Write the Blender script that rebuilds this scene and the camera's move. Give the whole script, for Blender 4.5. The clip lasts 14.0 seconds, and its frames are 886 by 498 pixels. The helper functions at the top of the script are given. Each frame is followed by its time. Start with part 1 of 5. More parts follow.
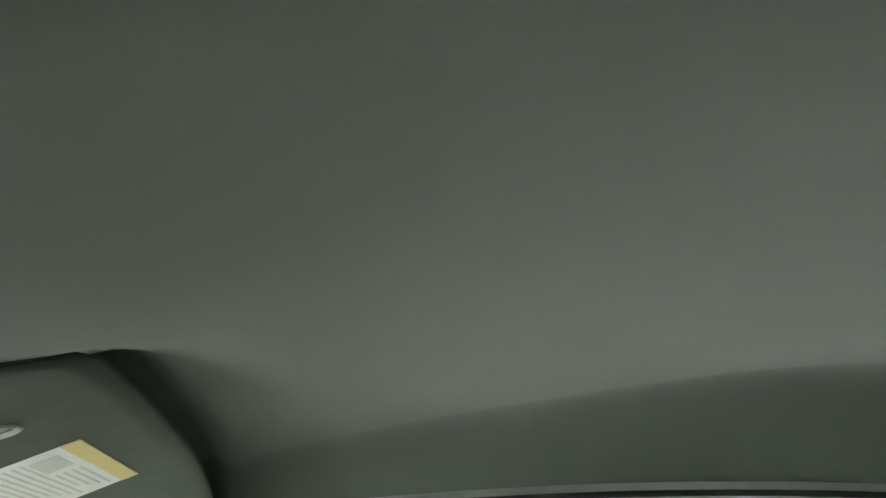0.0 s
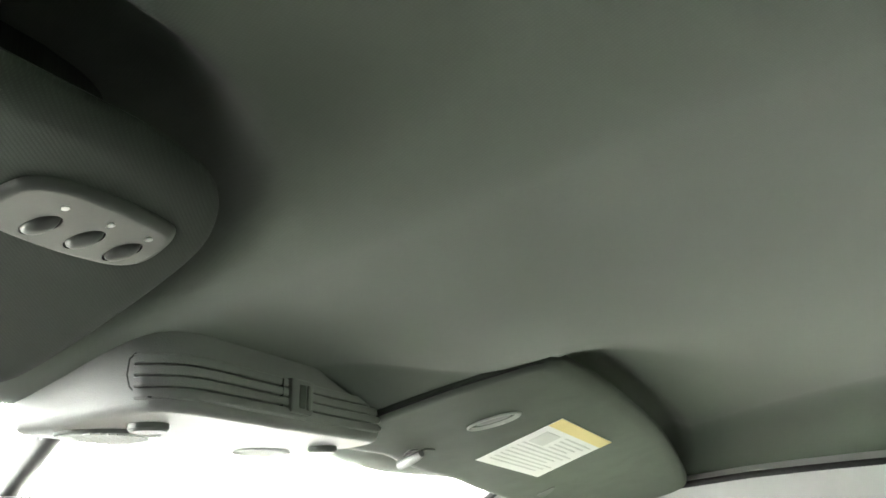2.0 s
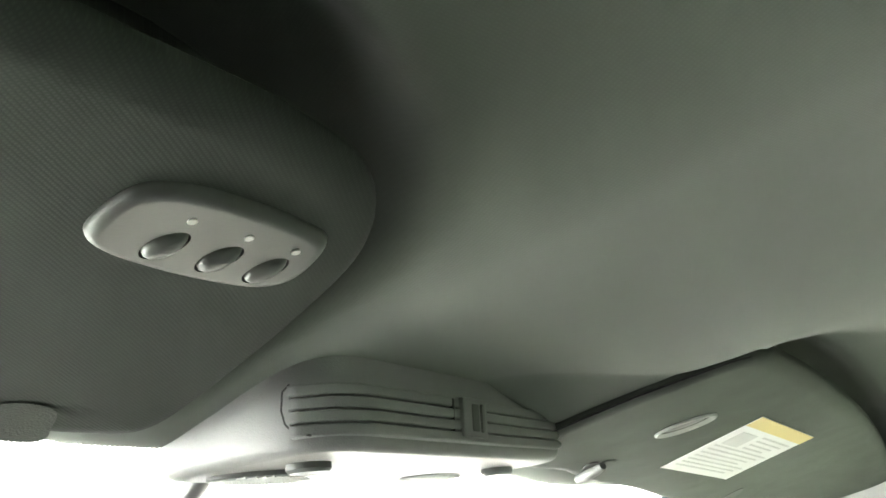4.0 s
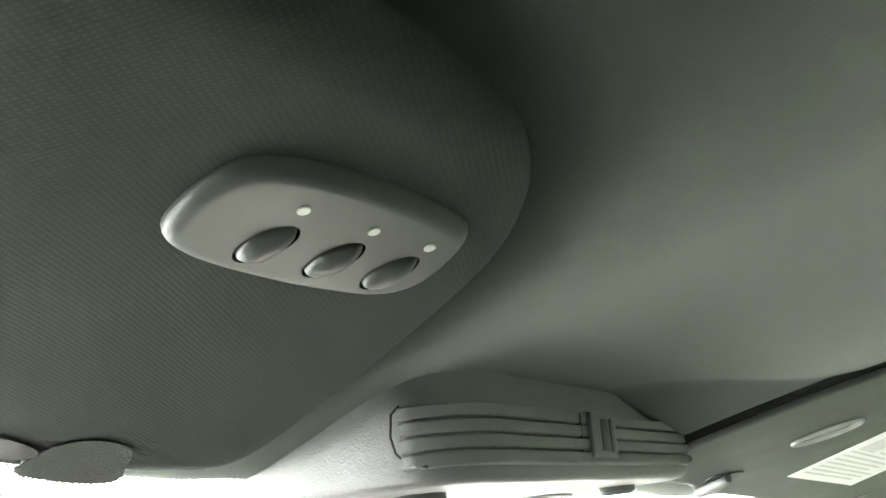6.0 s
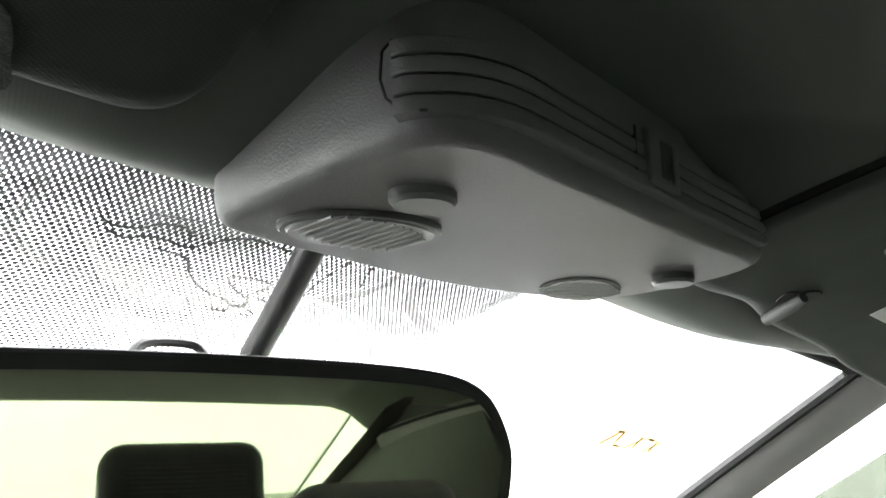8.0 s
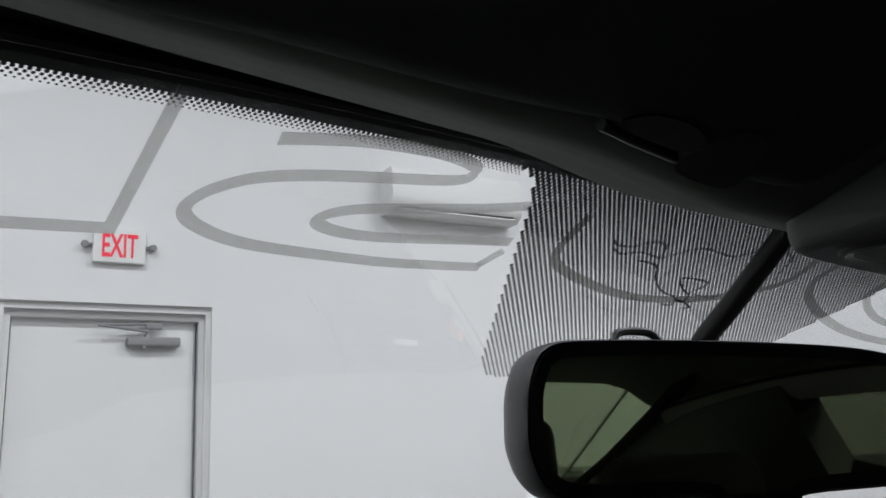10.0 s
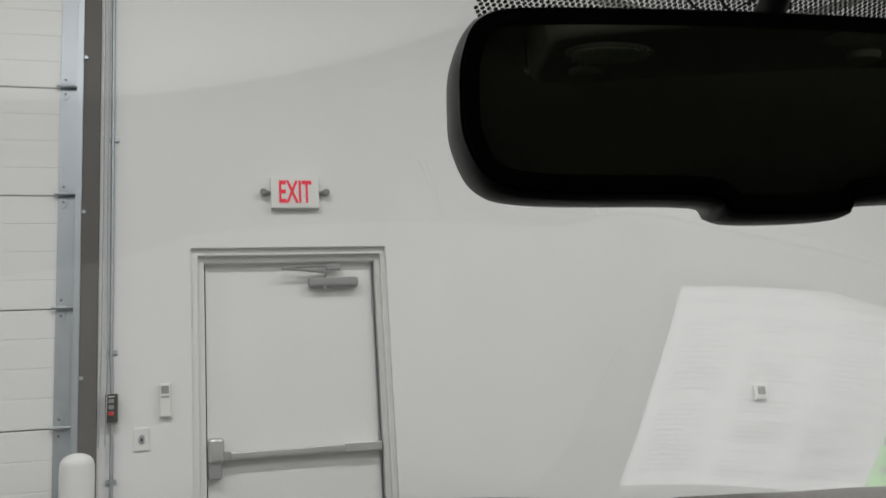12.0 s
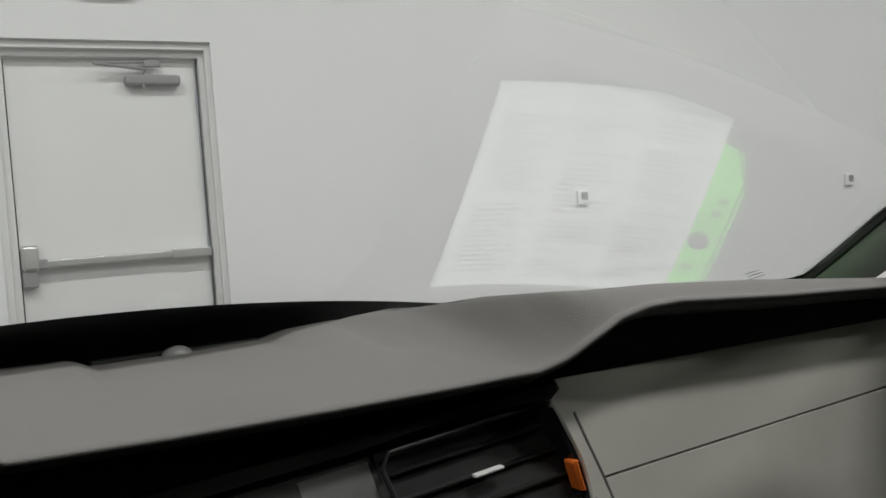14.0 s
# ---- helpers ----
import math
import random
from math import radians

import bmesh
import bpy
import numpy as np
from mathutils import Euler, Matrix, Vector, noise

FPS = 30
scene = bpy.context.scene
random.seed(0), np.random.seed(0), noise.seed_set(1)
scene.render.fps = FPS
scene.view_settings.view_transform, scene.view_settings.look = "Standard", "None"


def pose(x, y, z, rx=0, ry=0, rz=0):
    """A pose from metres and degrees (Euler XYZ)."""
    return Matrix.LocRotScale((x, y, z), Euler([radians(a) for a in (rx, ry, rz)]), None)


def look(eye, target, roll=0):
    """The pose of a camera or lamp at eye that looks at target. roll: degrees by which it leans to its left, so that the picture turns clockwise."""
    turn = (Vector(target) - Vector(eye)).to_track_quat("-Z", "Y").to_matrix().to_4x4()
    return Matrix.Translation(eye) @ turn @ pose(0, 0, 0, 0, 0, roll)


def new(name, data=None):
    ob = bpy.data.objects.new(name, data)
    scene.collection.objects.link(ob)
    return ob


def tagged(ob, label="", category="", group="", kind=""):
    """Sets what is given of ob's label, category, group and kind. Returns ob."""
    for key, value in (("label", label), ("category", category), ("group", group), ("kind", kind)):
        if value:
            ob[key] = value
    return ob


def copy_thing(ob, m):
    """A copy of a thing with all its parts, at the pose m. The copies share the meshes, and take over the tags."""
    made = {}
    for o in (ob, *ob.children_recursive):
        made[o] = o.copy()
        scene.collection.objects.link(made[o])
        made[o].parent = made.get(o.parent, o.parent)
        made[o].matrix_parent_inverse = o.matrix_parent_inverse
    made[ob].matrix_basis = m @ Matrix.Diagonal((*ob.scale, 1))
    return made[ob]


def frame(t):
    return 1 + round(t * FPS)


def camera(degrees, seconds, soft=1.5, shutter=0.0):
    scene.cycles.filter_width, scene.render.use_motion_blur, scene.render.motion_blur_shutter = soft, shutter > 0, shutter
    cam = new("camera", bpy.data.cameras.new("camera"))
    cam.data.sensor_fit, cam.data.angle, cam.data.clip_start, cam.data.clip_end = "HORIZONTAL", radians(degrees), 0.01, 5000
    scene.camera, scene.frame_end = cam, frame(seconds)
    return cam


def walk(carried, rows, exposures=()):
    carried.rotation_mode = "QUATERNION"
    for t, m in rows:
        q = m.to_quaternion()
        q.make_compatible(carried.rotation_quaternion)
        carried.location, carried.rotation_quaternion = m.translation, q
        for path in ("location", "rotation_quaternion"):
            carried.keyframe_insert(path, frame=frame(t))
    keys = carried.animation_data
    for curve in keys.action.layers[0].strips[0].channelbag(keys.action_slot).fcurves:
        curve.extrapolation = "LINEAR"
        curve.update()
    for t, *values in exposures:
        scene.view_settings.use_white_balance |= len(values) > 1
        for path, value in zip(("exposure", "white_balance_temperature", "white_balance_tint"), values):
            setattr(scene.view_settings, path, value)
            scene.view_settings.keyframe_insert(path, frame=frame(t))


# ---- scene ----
import collections

cam = camera(54.4, 14.0, soft=1.5, shutter=0.12)
PATH = [
    (0.0, (-0.2502, -0.2310, 1.2072), (1.6301, -0.4498, 1.8527), -4.73),
    (0.5, (-0.2676, -0.2358, 1.2060), (1.6264, -0.1916, 1.8470), -3.20),
    (1.0, (-0.2966, -0.2438, 1.2040), (1.5814, 0.0505, 1.8240), -4.10),
    (1.5, (-0.3268, -0.2537, 1.2050), (1.4930, 0.2900, 1.8330), -4.60),
    (2.0, (-0.3339, -0.2540, 1.2040), (1.4039, 0.5045, 1.8400), -4.30),
    (2.5, (-0.3271, -0.2467, 1.2060), (1.3690, 0.6027, 1.8390), -4.90),
    (3.0, (-0.3169, -0.2457, 1.2070), (1.3563, 0.6443, 1.8470), -6.70),
    (3.5, (-0.3044, -0.2320, 1.2150), (1.3447, 0.6968, 1.8600), -7.20),
    (4.0, (-0.2954, -0.2128, 1.2240), (1.3059, 0.7964, 1.8700), -6.60),
    (4.2, (-0.2914, -0.2042, 1.2270), (1.2957, 0.8236, 1.8790), -6.80),
    (6.3, (-0.2660, -0.1726, 1.2410), (1.2511, 0.9640, 1.8790), -6.80),
    (6.5, (-0.2600, -0.1733, 1.2400), (1.2503, 0.9752, 1.8710), -6.60),
    (6.8, (-0.2413, -0.1672, 1.2190), (1.2616, 0.9870, 1.8580), -6.90),
    (7.0, (-0.2286, -0.1615, 1.2040), (1.2672, 1.0116, 1.8250), -6.60),
    (7.2, (-0.2037, -0.1540, 1.1920), (1.2862, 1.0397, 1.7880), -5.70),
    (9.3, (-0.2745, -0.1104, 1.1900), (1.1412, 1.2289, 1.6370), -4.50),
    (9.5, (-0.3094, -0.1168, 1.1880), (1.0163, 1.3034, 1.6660), -4.50),
    (10.0, (-0.3609, -0.1285, 1.1870), (0.7377, 1.4654, 1.6880), -3.10),
    (10.2, (-0.3777, -0.1348, 1.1890), (0.6618, 1.4985, 1.6910), -2.90),
    (10.5, (-0.3922, -0.1393, 1.1790), (0.5133, 1.5684, 1.6920), -2.70),
    (11.0, (-0.3513, -0.1235, 1.1760), (0.4264, 1.6409, 1.7040), -3.60),
    (11.2, (-0.3310, -0.1227, 1.1690), (0.4301, 1.6464, 1.7083), -3.64),
    (11.5, (-0.2939, -0.1081, 1.1450), (0.4472, 1.6665, 1.6937), -3.83),
    (11.8, (-0.2600, -0.1030, 1.1015), (0.4752, 1.6886, 1.6000), -4.08),
    (12.0, (-0.2424, -0.1000, 1.0985), (0.4891, 1.7170, 1.5029), -4.01),
    (12.5, (-0.2212, -0.0808, 1.0960), (0.5249, 1.7653, 1.2850), -4.10),
    (13.0, (-0.2221, -0.0415, 1.0880), (0.6326, 1.7661, 1.1460), -4.30),
    (13.5, (-0.2083, -0.0450, 1.0920), (0.7446, 1.7130, 1.0650), -4.20),
    (14.0, (-0.1792, -0.0450, 1.0910), (0.8684, 1.6568, 1.0270), -4.30),
]
EXPOSURES = [
    (0.0, 4.65, 6300, 7), (1.0, 5.05, 6400, 7), (4.2, 5.55, 6500, 7), (6.8, 5.45, 6400, 7), (7.2, 5.2, 6400, 10),
    (9.3, 0.3, 6050, 13), (9.6, 0.1, 6050, 13), (10.0, -0.4, 6050, 13), (10.5, -0.45, 6200, 12), (11.0, -0.38, 6300, 11), (11.5, -0.45, 6400, 10), (12.0, -0.72, 6500, 11), (12.5, -0.8, 6500, 11), (13.0, -0.55, 6500, 11), (13.5, -0.62, 6500, 10), (14.0, -0.62, 6450, 10),
]
walk(cam, [(t, look(e, g, r)) for t, e, g, r in PATH], EXPOSURES)

# ---- world and light ----
# the workshop is turned 6 degrees against the car; ROOM brings workshop coordinates into the car's
ROOM = Matrix.Rotation(radians(-6.0), 4, "Z") @ Matrix.Translation((0.1675, 0.0775, 0.0))
world = bpy.data.worlds.new("world")
scene.world = world
world.use_nodes = True
world.node_tree.nodes["Background"].inputs[0].default_value = (0.6, 0.66, 0.75, 1)
world.node_tree.nodes["Background"].inputs[1].default_value = 0.02

LAMP_WATTS = 150.0
LAMP_PLACES = [(-5.5, 1.6), (-1.2, 1.6), (3.1, 1.6), (7.4, 1.6), (-5.2, -2.4), (1.0, -1.4), (5.5, -2.4), (7.7, -2.4), (-1.2, -6.6), (8.6, -6.2)]
CEIL = 5.2


# ---- materials ----
def material(name, base, rough=0.6, metal=0.0, vary=0.06, scale=40.0, bump=0.05, fine=900.0, spec=0.5):
    m = bpy.data.materials.new(name)
    m.use_nodes = True
    nt = m.node_tree
    b = nt.nodes["Principled BSDF"]
    b.inputs["Roughness"].default_value = rough
    b.inputs["Metallic"].default_value = metal
    b.inputs["Specular IOR Level"].default_value = spec
    co = nt.nodes.new("ShaderNodeTexCoord")
    n1 = nt.nodes.new("ShaderNodeTexNoise")
    n1.inputs["Scale"].default_value = scale
    n1.inputs["Detail"].default_value = 5
    nt.links.new(co.outputs["Object"], n1.inputs["Vector"])
    n2 = nt.nodes.new("ShaderNodeTexNoise")
    n2.inputs["Scale"].default_value = fine
    n2.inputs["Detail"].default_value = 3
    nt.links.new(co.outputs["Object"], n2.inputs["Vector"])
    mul = nt.nodes.new("ShaderNodeMath")
    mul.operation = "MULTIPLY_ADD"
    nt.links.new(n2.outputs["Fac"], mul.inputs[0])
    mul.inputs[1].default_value = 0.5
    nt.links.new(n1.outputs["Fac"], mul.inputs[2])
    ramp = nt.nodes.new("ShaderNodeMapRange")
    ramp.inputs["From Min"].default_value = 0.4
    ramp.inputs["From Max"].default_value = 1.1
    ramp.inputs["To Min"].default_value = 1 - vary
    ramp.inputs["To Max"].default_value = 1 + vary
    nt.links.new(mul.outputs[0], ramp.inputs["Value"])
    mix = nt.nodes.new("ShaderNodeVectorMath")
    mix.operation = "SCALE"
    mix.inputs[0].default_value = base[:3]
    nt.links.new(ramp.outputs[0], mix.inputs["Scale"])
    nt.links.new(mix.outputs[0], b.inputs["Base Color"])
    rr = nt.nodes.new("ShaderNodeMapRange")
    rr.inputs["To Min"].default_value = max(0.0, rough - 0.08)
    rr.inputs["To Max"].default_value = min(1.0, rough + 0.08)
    nt.links.new(n1.outputs["Fac"], rr.inputs["Value"])
    nt.links.new(rr.outputs[0], b.inputs["Roughness"])
    if bump:
        bp = nt.nodes.new("ShaderNodeBump")
        bp.inputs["Strength"].default_value = bump
        bp.inputs["Distance"].default_value = 0.001
        nt.links.new(n2.outputs["Fac"], bp.inputs["Height"])
        nt.links.new(bp.outputs[0], b.inputs["Normal"])
    return m


def knit(name, base, pitch, depth, angle=0.0, vary=0.1, hollow=0.7, sheen=0.25):
    """Knitted cloth: rows of stitches broken into loops."""
    m = material(name, base, rough=0.95, vary=vary, scale=25, bump=0, fine=500, spec=0.15)
    nt = m.node_tree
    b = nt.nodes["Principled BSDF"]
    b.inputs["Sheen Weight"].default_value = sheen
    b.inputs["Sheen Roughness"].default_value = 0.6
    co = nt.nodes.new("ShaderNodeTexCoord")
    mp = nt.nodes.new("ShaderNodeMapping")
    mp.inputs["Rotation"].default_value = (0, 0, radians(angle))
    nt.links.new(co.outputs["Object"], mp.inputs["Vector"])
    w1 = nt.nodes.new("ShaderNodeTexWave")
    w1.wave_type, w1.bands_direction = "BANDS", "X"
    w1.inputs["Scale"].default_value = 0.314 / pitch
    w1.inputs["Distortion"].default_value = 1.2
    w1.inputs["Detail"].default_value = 2
    w1.inputs["Detail Scale"].default_value = 3
    w2 = nt.nodes.new("ShaderNodeTexWave")
    w2.wave_type, w2.bands_direction = "BANDS", "Y"
    w2.inputs["Scale"].default_value = 0.314 / (pitch * 0.8)
    w2.inputs["Distortion"].default_value = 2.0
    w2.inputs["Detail"].default_value = 2
    nt.links.new(mp.outputs[0], w1.inputs["Vector"])
    nt.links.new(mp.outputs[0], w2.inputs["Vector"])
    mn = nt.nodes.new("ShaderNodeMath")
    mn.operation = "MULTIPLY"
    nt.links.new(w1.outputs["Fac"], mn.inputs[0])
    nt.links.new(w2.outputs["Fac"], mn.inputs[1])
    bp = nt.nodes.new("ShaderNodeBump")
    bp.inputs["Strength"].default_value = depth
    bp.inputs["Distance"].default_value = 0.0012
    nt.links.new(mn.outputs[0], bp.inputs["Height"])
    nt.links.new(bp.outputs[0], b.inputs["Normal"])
    # shade in the hollows between loops is put into the base colour
    old = b.inputs["Base Color"].links[0].from_socket
    mr = nt.nodes.new("ShaderNodeMapRange")
    mr.inputs["To Min"].default_value = hollow
    mr.inputs["To Max"].default_value = 1.0 + 0.5 * (1.0 - hollow)
    nt.links.new(mn.outputs[0], mr.inputs["Value"])
    sc = nt.nodes.new("ShaderNodeVectorMath")
    sc.operation = "SCALE"
    nt.links.new(old, sc.inputs[0])
    nt.links.new(mr.outputs[0], sc.inputs["Scale"])
    nt.links.new(sc.outputs[0], b.inputs["Base Color"])
    return m


def pane_material(name, tint, gloss=1.0, ior=1.5):
    """Thin sheet of glass: clear straight through, gloss by Fresnel."""
    m = bpy.data.materials.new(name)
    m.use_nodes = True
    nt = m.node_tree
    nt.nodes.clear()
    out = nt.nodes.new("ShaderNodeOutputMaterial")
    tr = nt.nodes.new("ShaderNodeBsdfTransparent")
    tr.inputs[0].default_value = (*tint, 1)
    gl = nt.nodes.new("ShaderNodeBsdfGlossy")
    gl.inputs["Roughness"].default_value = 0.0
    fr = nt.nodes.new("ShaderNodeFresnel")
    fr.inputs[0].default_value = ior
    mu = nt.nodes.new("ShaderNodeMath")
    mu.operation = "MULTIPLY"
    mu.inputs[1].default_value = gloss
    nt.links.new(fr.outputs[0], mu.inputs[0])
    mx = nt.nodes.new("ShaderNodeMixShader")
    nt.links.new(mu.outputs[0], mx.inputs[0])
    nt.links.new(tr.outputs[0], mx.inputs[1])
    nt.links.new(gl.outputs[0], mx.inputs[2])
    nt.links.new(mx.outputs[0], out.inputs[0])
    return m


def film_material(name, colour, clear):
    """Printed film on glass that lets part of the light through."""
    m = bpy.data.materials.new(name)
    m.use_nodes = True
    nt = m.node_tree
    nt.nodes.clear()
    out = nt.nodes.new("ShaderNodeOutputMaterial")
    tr = nt.nodes.new("ShaderNodeBsdfTransparent")
    tr.inputs[0].default_value = (1, 1, 1, 1)
    tl = nt.nodes.new("ShaderNodeBsdfTranslucent")
    tl.inputs[0].default_value = (*colour, 1)
    df = nt.nodes.new("ShaderNodeBsdfDiffuse")
    df.inputs[0].default_value = (*colour, 1)
    m1 = nt.nodes.new("ShaderNodeMixShader")
    m1.inputs[0].default_value = 0.5
    nt.links.new(tl.outputs[0], m1.inputs[1])
    nt.links.new(df.outputs[0], m1.inputs[2])
    m2 = nt.nodes.new("ShaderNodeMixShader")
    m2.inputs[0].default_value = clear
    nt.links.new(m1.outputs[0], m2.inputs[1])
    nt.links.new(tr.outputs[0], m2.inputs[2])
    nt.links.new(m2.outputs[0], out.inputs[0])
    return m


def glow_material(name, colour, strength):
    m = bpy.data.materials.new(name)
    m.use_nodes = True
    nt = m.node_tree
    b = nt.nodes["Principled BSDF"]
    b.inputs["Base Color"].default_value = (*colour, 1)
    b.inputs["Emission Color"].default_value = (*colour, 1)
    b.inputs["Emission Strength"].default_value = strength
    return m


LINER = knit("headliner_cloth", (0.088, 0.105, 0.081), 0.0011, 0.045, 20, 0.06, 0.955)
VISOR_CLOTH = knit("visor_cloth", (0.033, 0.041, 0.032), 0.001, 0.1, 60, 0.1, 0.84, 0.08)
GREY_PLASTIC = material("grey_grained_plastic", (0.185, 0.186, 0.185), 0.5, vary=0.05, bump=0.25, fine=1600)
GREY_SATIN = material("grey_satin_plastic", (0.165, 0.17, 0.162), 0.42, vary=0.04, bump=0.08, fine=1500)
TRIM_GREY = material("pillar_trim_plastic", (0.36, 0.36, 0.35), 0.6, vary=0.05, bump=0.3, fine=1400)
BLACK_PLASTIC = material("black_plastic", (0.018, 0.018, 0.018), 0.45, vary=0.15, bump=0.1)
BLACK_RUBBER = material("black_rubber", (0.012, 0.012, 0.012), 0.75, vary=0.15, bump=0.2)
DASH_PAD = material("dash_pad_grained", (0.11, 0.108, 0.1), 0.7, vary=0.07, bump=0.5, fine=1100, scale=14)
DASH_DARK = material("dark_dash_trim", (0.02, 0.02, 0.018), 0.5, vary=0.1, bump=0.15)
SLAT_GREY = material("vent_slat_plastic", (0.013, 0.013, 0.012), 0.35, vary=0.08, bump=0.05)
SHELF_DARK = material("dark_shelf_vinyl", (0.06, 0.06, 0.056), 0.75, vary=0.1, bump=0.3, spec=0.3)
DASH_SILVER = material("satin_silver_panel", (0.66, 0.65, 0.58), 0.4, metal=0.15, vary=0.04, bump=0.04, fine=2200)
PANEL_GREY = material("grey_green_satin_plastic", (0.052, 0.059, 0.051), 0.45, vary=0.05, bump=0.03, fine=1500)
BUTTON_GREY = material("grey_button_plastic", (0.14, 0.14, 0.136), 0.5, vary=0.05, bump=0.15, fine=1500)
PIANO_BLACK = material("gloss_black_plastic", (0.012, 0.012, 0.013), 0.14, vary=0.03, bump=0)
CHROME = material("chrome", (0.8, 0.8, 0.8), 0.12, metal=1.0, vary=0.02, bump=0)
FRIT = material("black_ceramic_print", (0.012, 0.012, 0.012), 0.5, vary=0.05, bump=0)
GLASS = pane_material("windscreen_glass", (0.955, 0.968, 0.965), 0.225)
# tint added to dim the light from the passenger's side
SIDE_GLASS = pane_material("side_glass", (0.34, 0.37, 0.32), 0.5)
# unseen driver's glass, darkened to block the light from that side
LIGHT_CUT_GLASS = pane_material("light_cutting_side_glass", (0.04, 0.045, 0.042), 0.5)
REAR_GLASS = pane_material("rear_glass", (0.55, 0.61, 0.53), 0.4)
LENS_CLEAR = material("ribbed_clear_lens", (0.45, 0.465, 0.44), 0.25, vary=0.08, bump=0.3, fine=700)
DOT_WHITE = material("white_symbol_print", (0.75, 0.76, 0.72), 0.5, vary=0.03, bump=0)
LABEL_WHITE = material("white_label_paper", (0.88, 0.88, 0.86), 0.6, vary=0.03, bump=0.05)
LABEL_YELLOW = material("yellow_label_print", (0.8, 0.66, 0.28), 0.6, vary=0.04, bump=0.05)
LABEL_INK = material("grey_label_ink", (0.68, 0.68, 0.66), 0.6, vary=0.1, bump=0)
DECAL = film_material("grey_outline_film", (0.3, 0.3, 0.28), 0.3)
SEAT_CLOTH = knit("dark_seat_cloth", (0.035, 0.036, 0.034), 0.003, 0.5)
PAPER = material("white_sheet_paper", (0.82, 0.83, 0.84), 0.8, vary=0.03, bump=0.1)
PAPER_INK = material("grey_print", (0.6, 0.61, 0.62), 0.8, vary=0.1, bump=0)
TAG_GREEN = material("bright_green_card", (0.2, 0.95, 0.06), 0.6, vary=0.05, bump=0.05)
TAG_DARK = material("dark_green_print", (0.04, 0.15, 0.03), 0.6, vary=0.1, bump=0)
STICKER_TAN = film_material("tan_translucent_sticker", (0.4, 0.28, 0.11), 0.06)
STICKER_INK = material("brown_sticker_ink", (0.13, 0.075, 0.025), 0.6, vary=0.1, bump=0)
WALL_WHITE = material("white_painted_wall", (0.8, 0.8, 0.8), 0.75, vary=0.025, scale=1.3, bump=0.15, fine=120)
DOOR_WHITE = material("white_painted_steel", (0.8, 0.8, 0.79), 0.45, vary=0.02, scale=3, bump=0.08, fine=200)
FRAME_WHITE = material("white_frame_paint", (0.76, 0.76, 0.75), 0.45, vary=0.02, scale=5, bump=0.06, fine=250)
CONCRETE = material("sealed_concrete", (0.12, 0.118, 0.11), 0.4, vary=0.12, scale=2.2, bump=0.1, fine=60)
GALVANISED = material("galvanised_steel", (0.42, 0.45, 0.48), 0.5, metal=0.8, vary=0.1, scale=18, bump=0.05, fine=150)
STEEL_DARK = material("dark_painted_steel", (0.11, 0.1, 0.095), 0.6, vary=0.1, scale=12, bump=0.1, fine=200)
BRUSHED = material("brushed_aluminium", (0.62, 0.62, 0.61), 0.35, metal=0.9, vary=0.05, scale=30, bump=0.06, fine=400)
WHITE_ABS = material("white_abs_plastic", (0.78, 0.78, 0.76), 0.4, vary=0.02, bump=0.03)
GREY_ABS = material("grey_abs_plastic", (0.27, 0.27, 0.275), 0.45, vary=0.03, bump=0.03)
EXIT_RED = glow_material("red_exit_letters", (0.75, 0.03, 0.06), 0.5)
RED_BUTTON = material("red_button", (0.55, 0.03, 0.03), 0.4, vary=0.05, bump=0)
ORANGE = material("orange_reflector", (0.9, 0.2, 0.03), 0.3, vary=0.25, scale=300, bump=0.3)
HOOD_PAINT = material("pale_silver_car_paint", (0.7, 0.74, 0.68), 0.3, metal=0.2, vary=0.03, bump=0.02)
LAMP_GLOW = glow_material("lamp_diffuser", (1.0, 0.98, 0.94), 6.0)
BLUE_GREY = material("pale_blue_grey_paint", (0.58, 0.63, 0.64), 0.5, vary=0.04, scale=4, bump=0.05, fine=200)


def mirror_material():
    m = bpy.data.materials.new("tinted_mirror_glass")
    m.use_nodes = True
    b = m.node_tree.nodes["Principled BSDF"]
    b.inputs["Base Color"].default_value = (0.86, 0.88, 0.68, 1)
    b.inputs["Metallic"].default_value = 1.0
    b.inputs["Roughness"].default_value = 0.02
    return m


MIRROR = mirror_material()


# ---- building helpers ----
def thing(name, base, label, category, room=False, group="", kind=""):
    """An Empty at the thing's base; its parts are given in car (or workshop) coordinates."""
    ob = new(name)
    ob.empty_display_size = 0.05
    ob["base"] = list(base)
    m = Matrix.Translation(base)
    ob.matrix_basis = ROOM @ m if room else m
    return tagged(ob, label, category, group, kind)


def flat_normals(me, limit):
    """Corner normals weighted by area, so that broad faces stay flat beside their rounded edges."""
    at = collections.defaultdict(list)
    for p in me.polygons:
        for v in p.vertices:
            at[v].append(p)
    out = []
    for p in me.polygons:
        for v in p.vertices:
            n = Vector((0, 0, 0))
            for q in at[v]:
                if q.normal.dot(p.normal) > limit:
                    n += q.normal * q.area
            out.append(n.normalized() if n.length > 1e-12 else p.normal.copy())
    me.normals_split_custom_set(out)


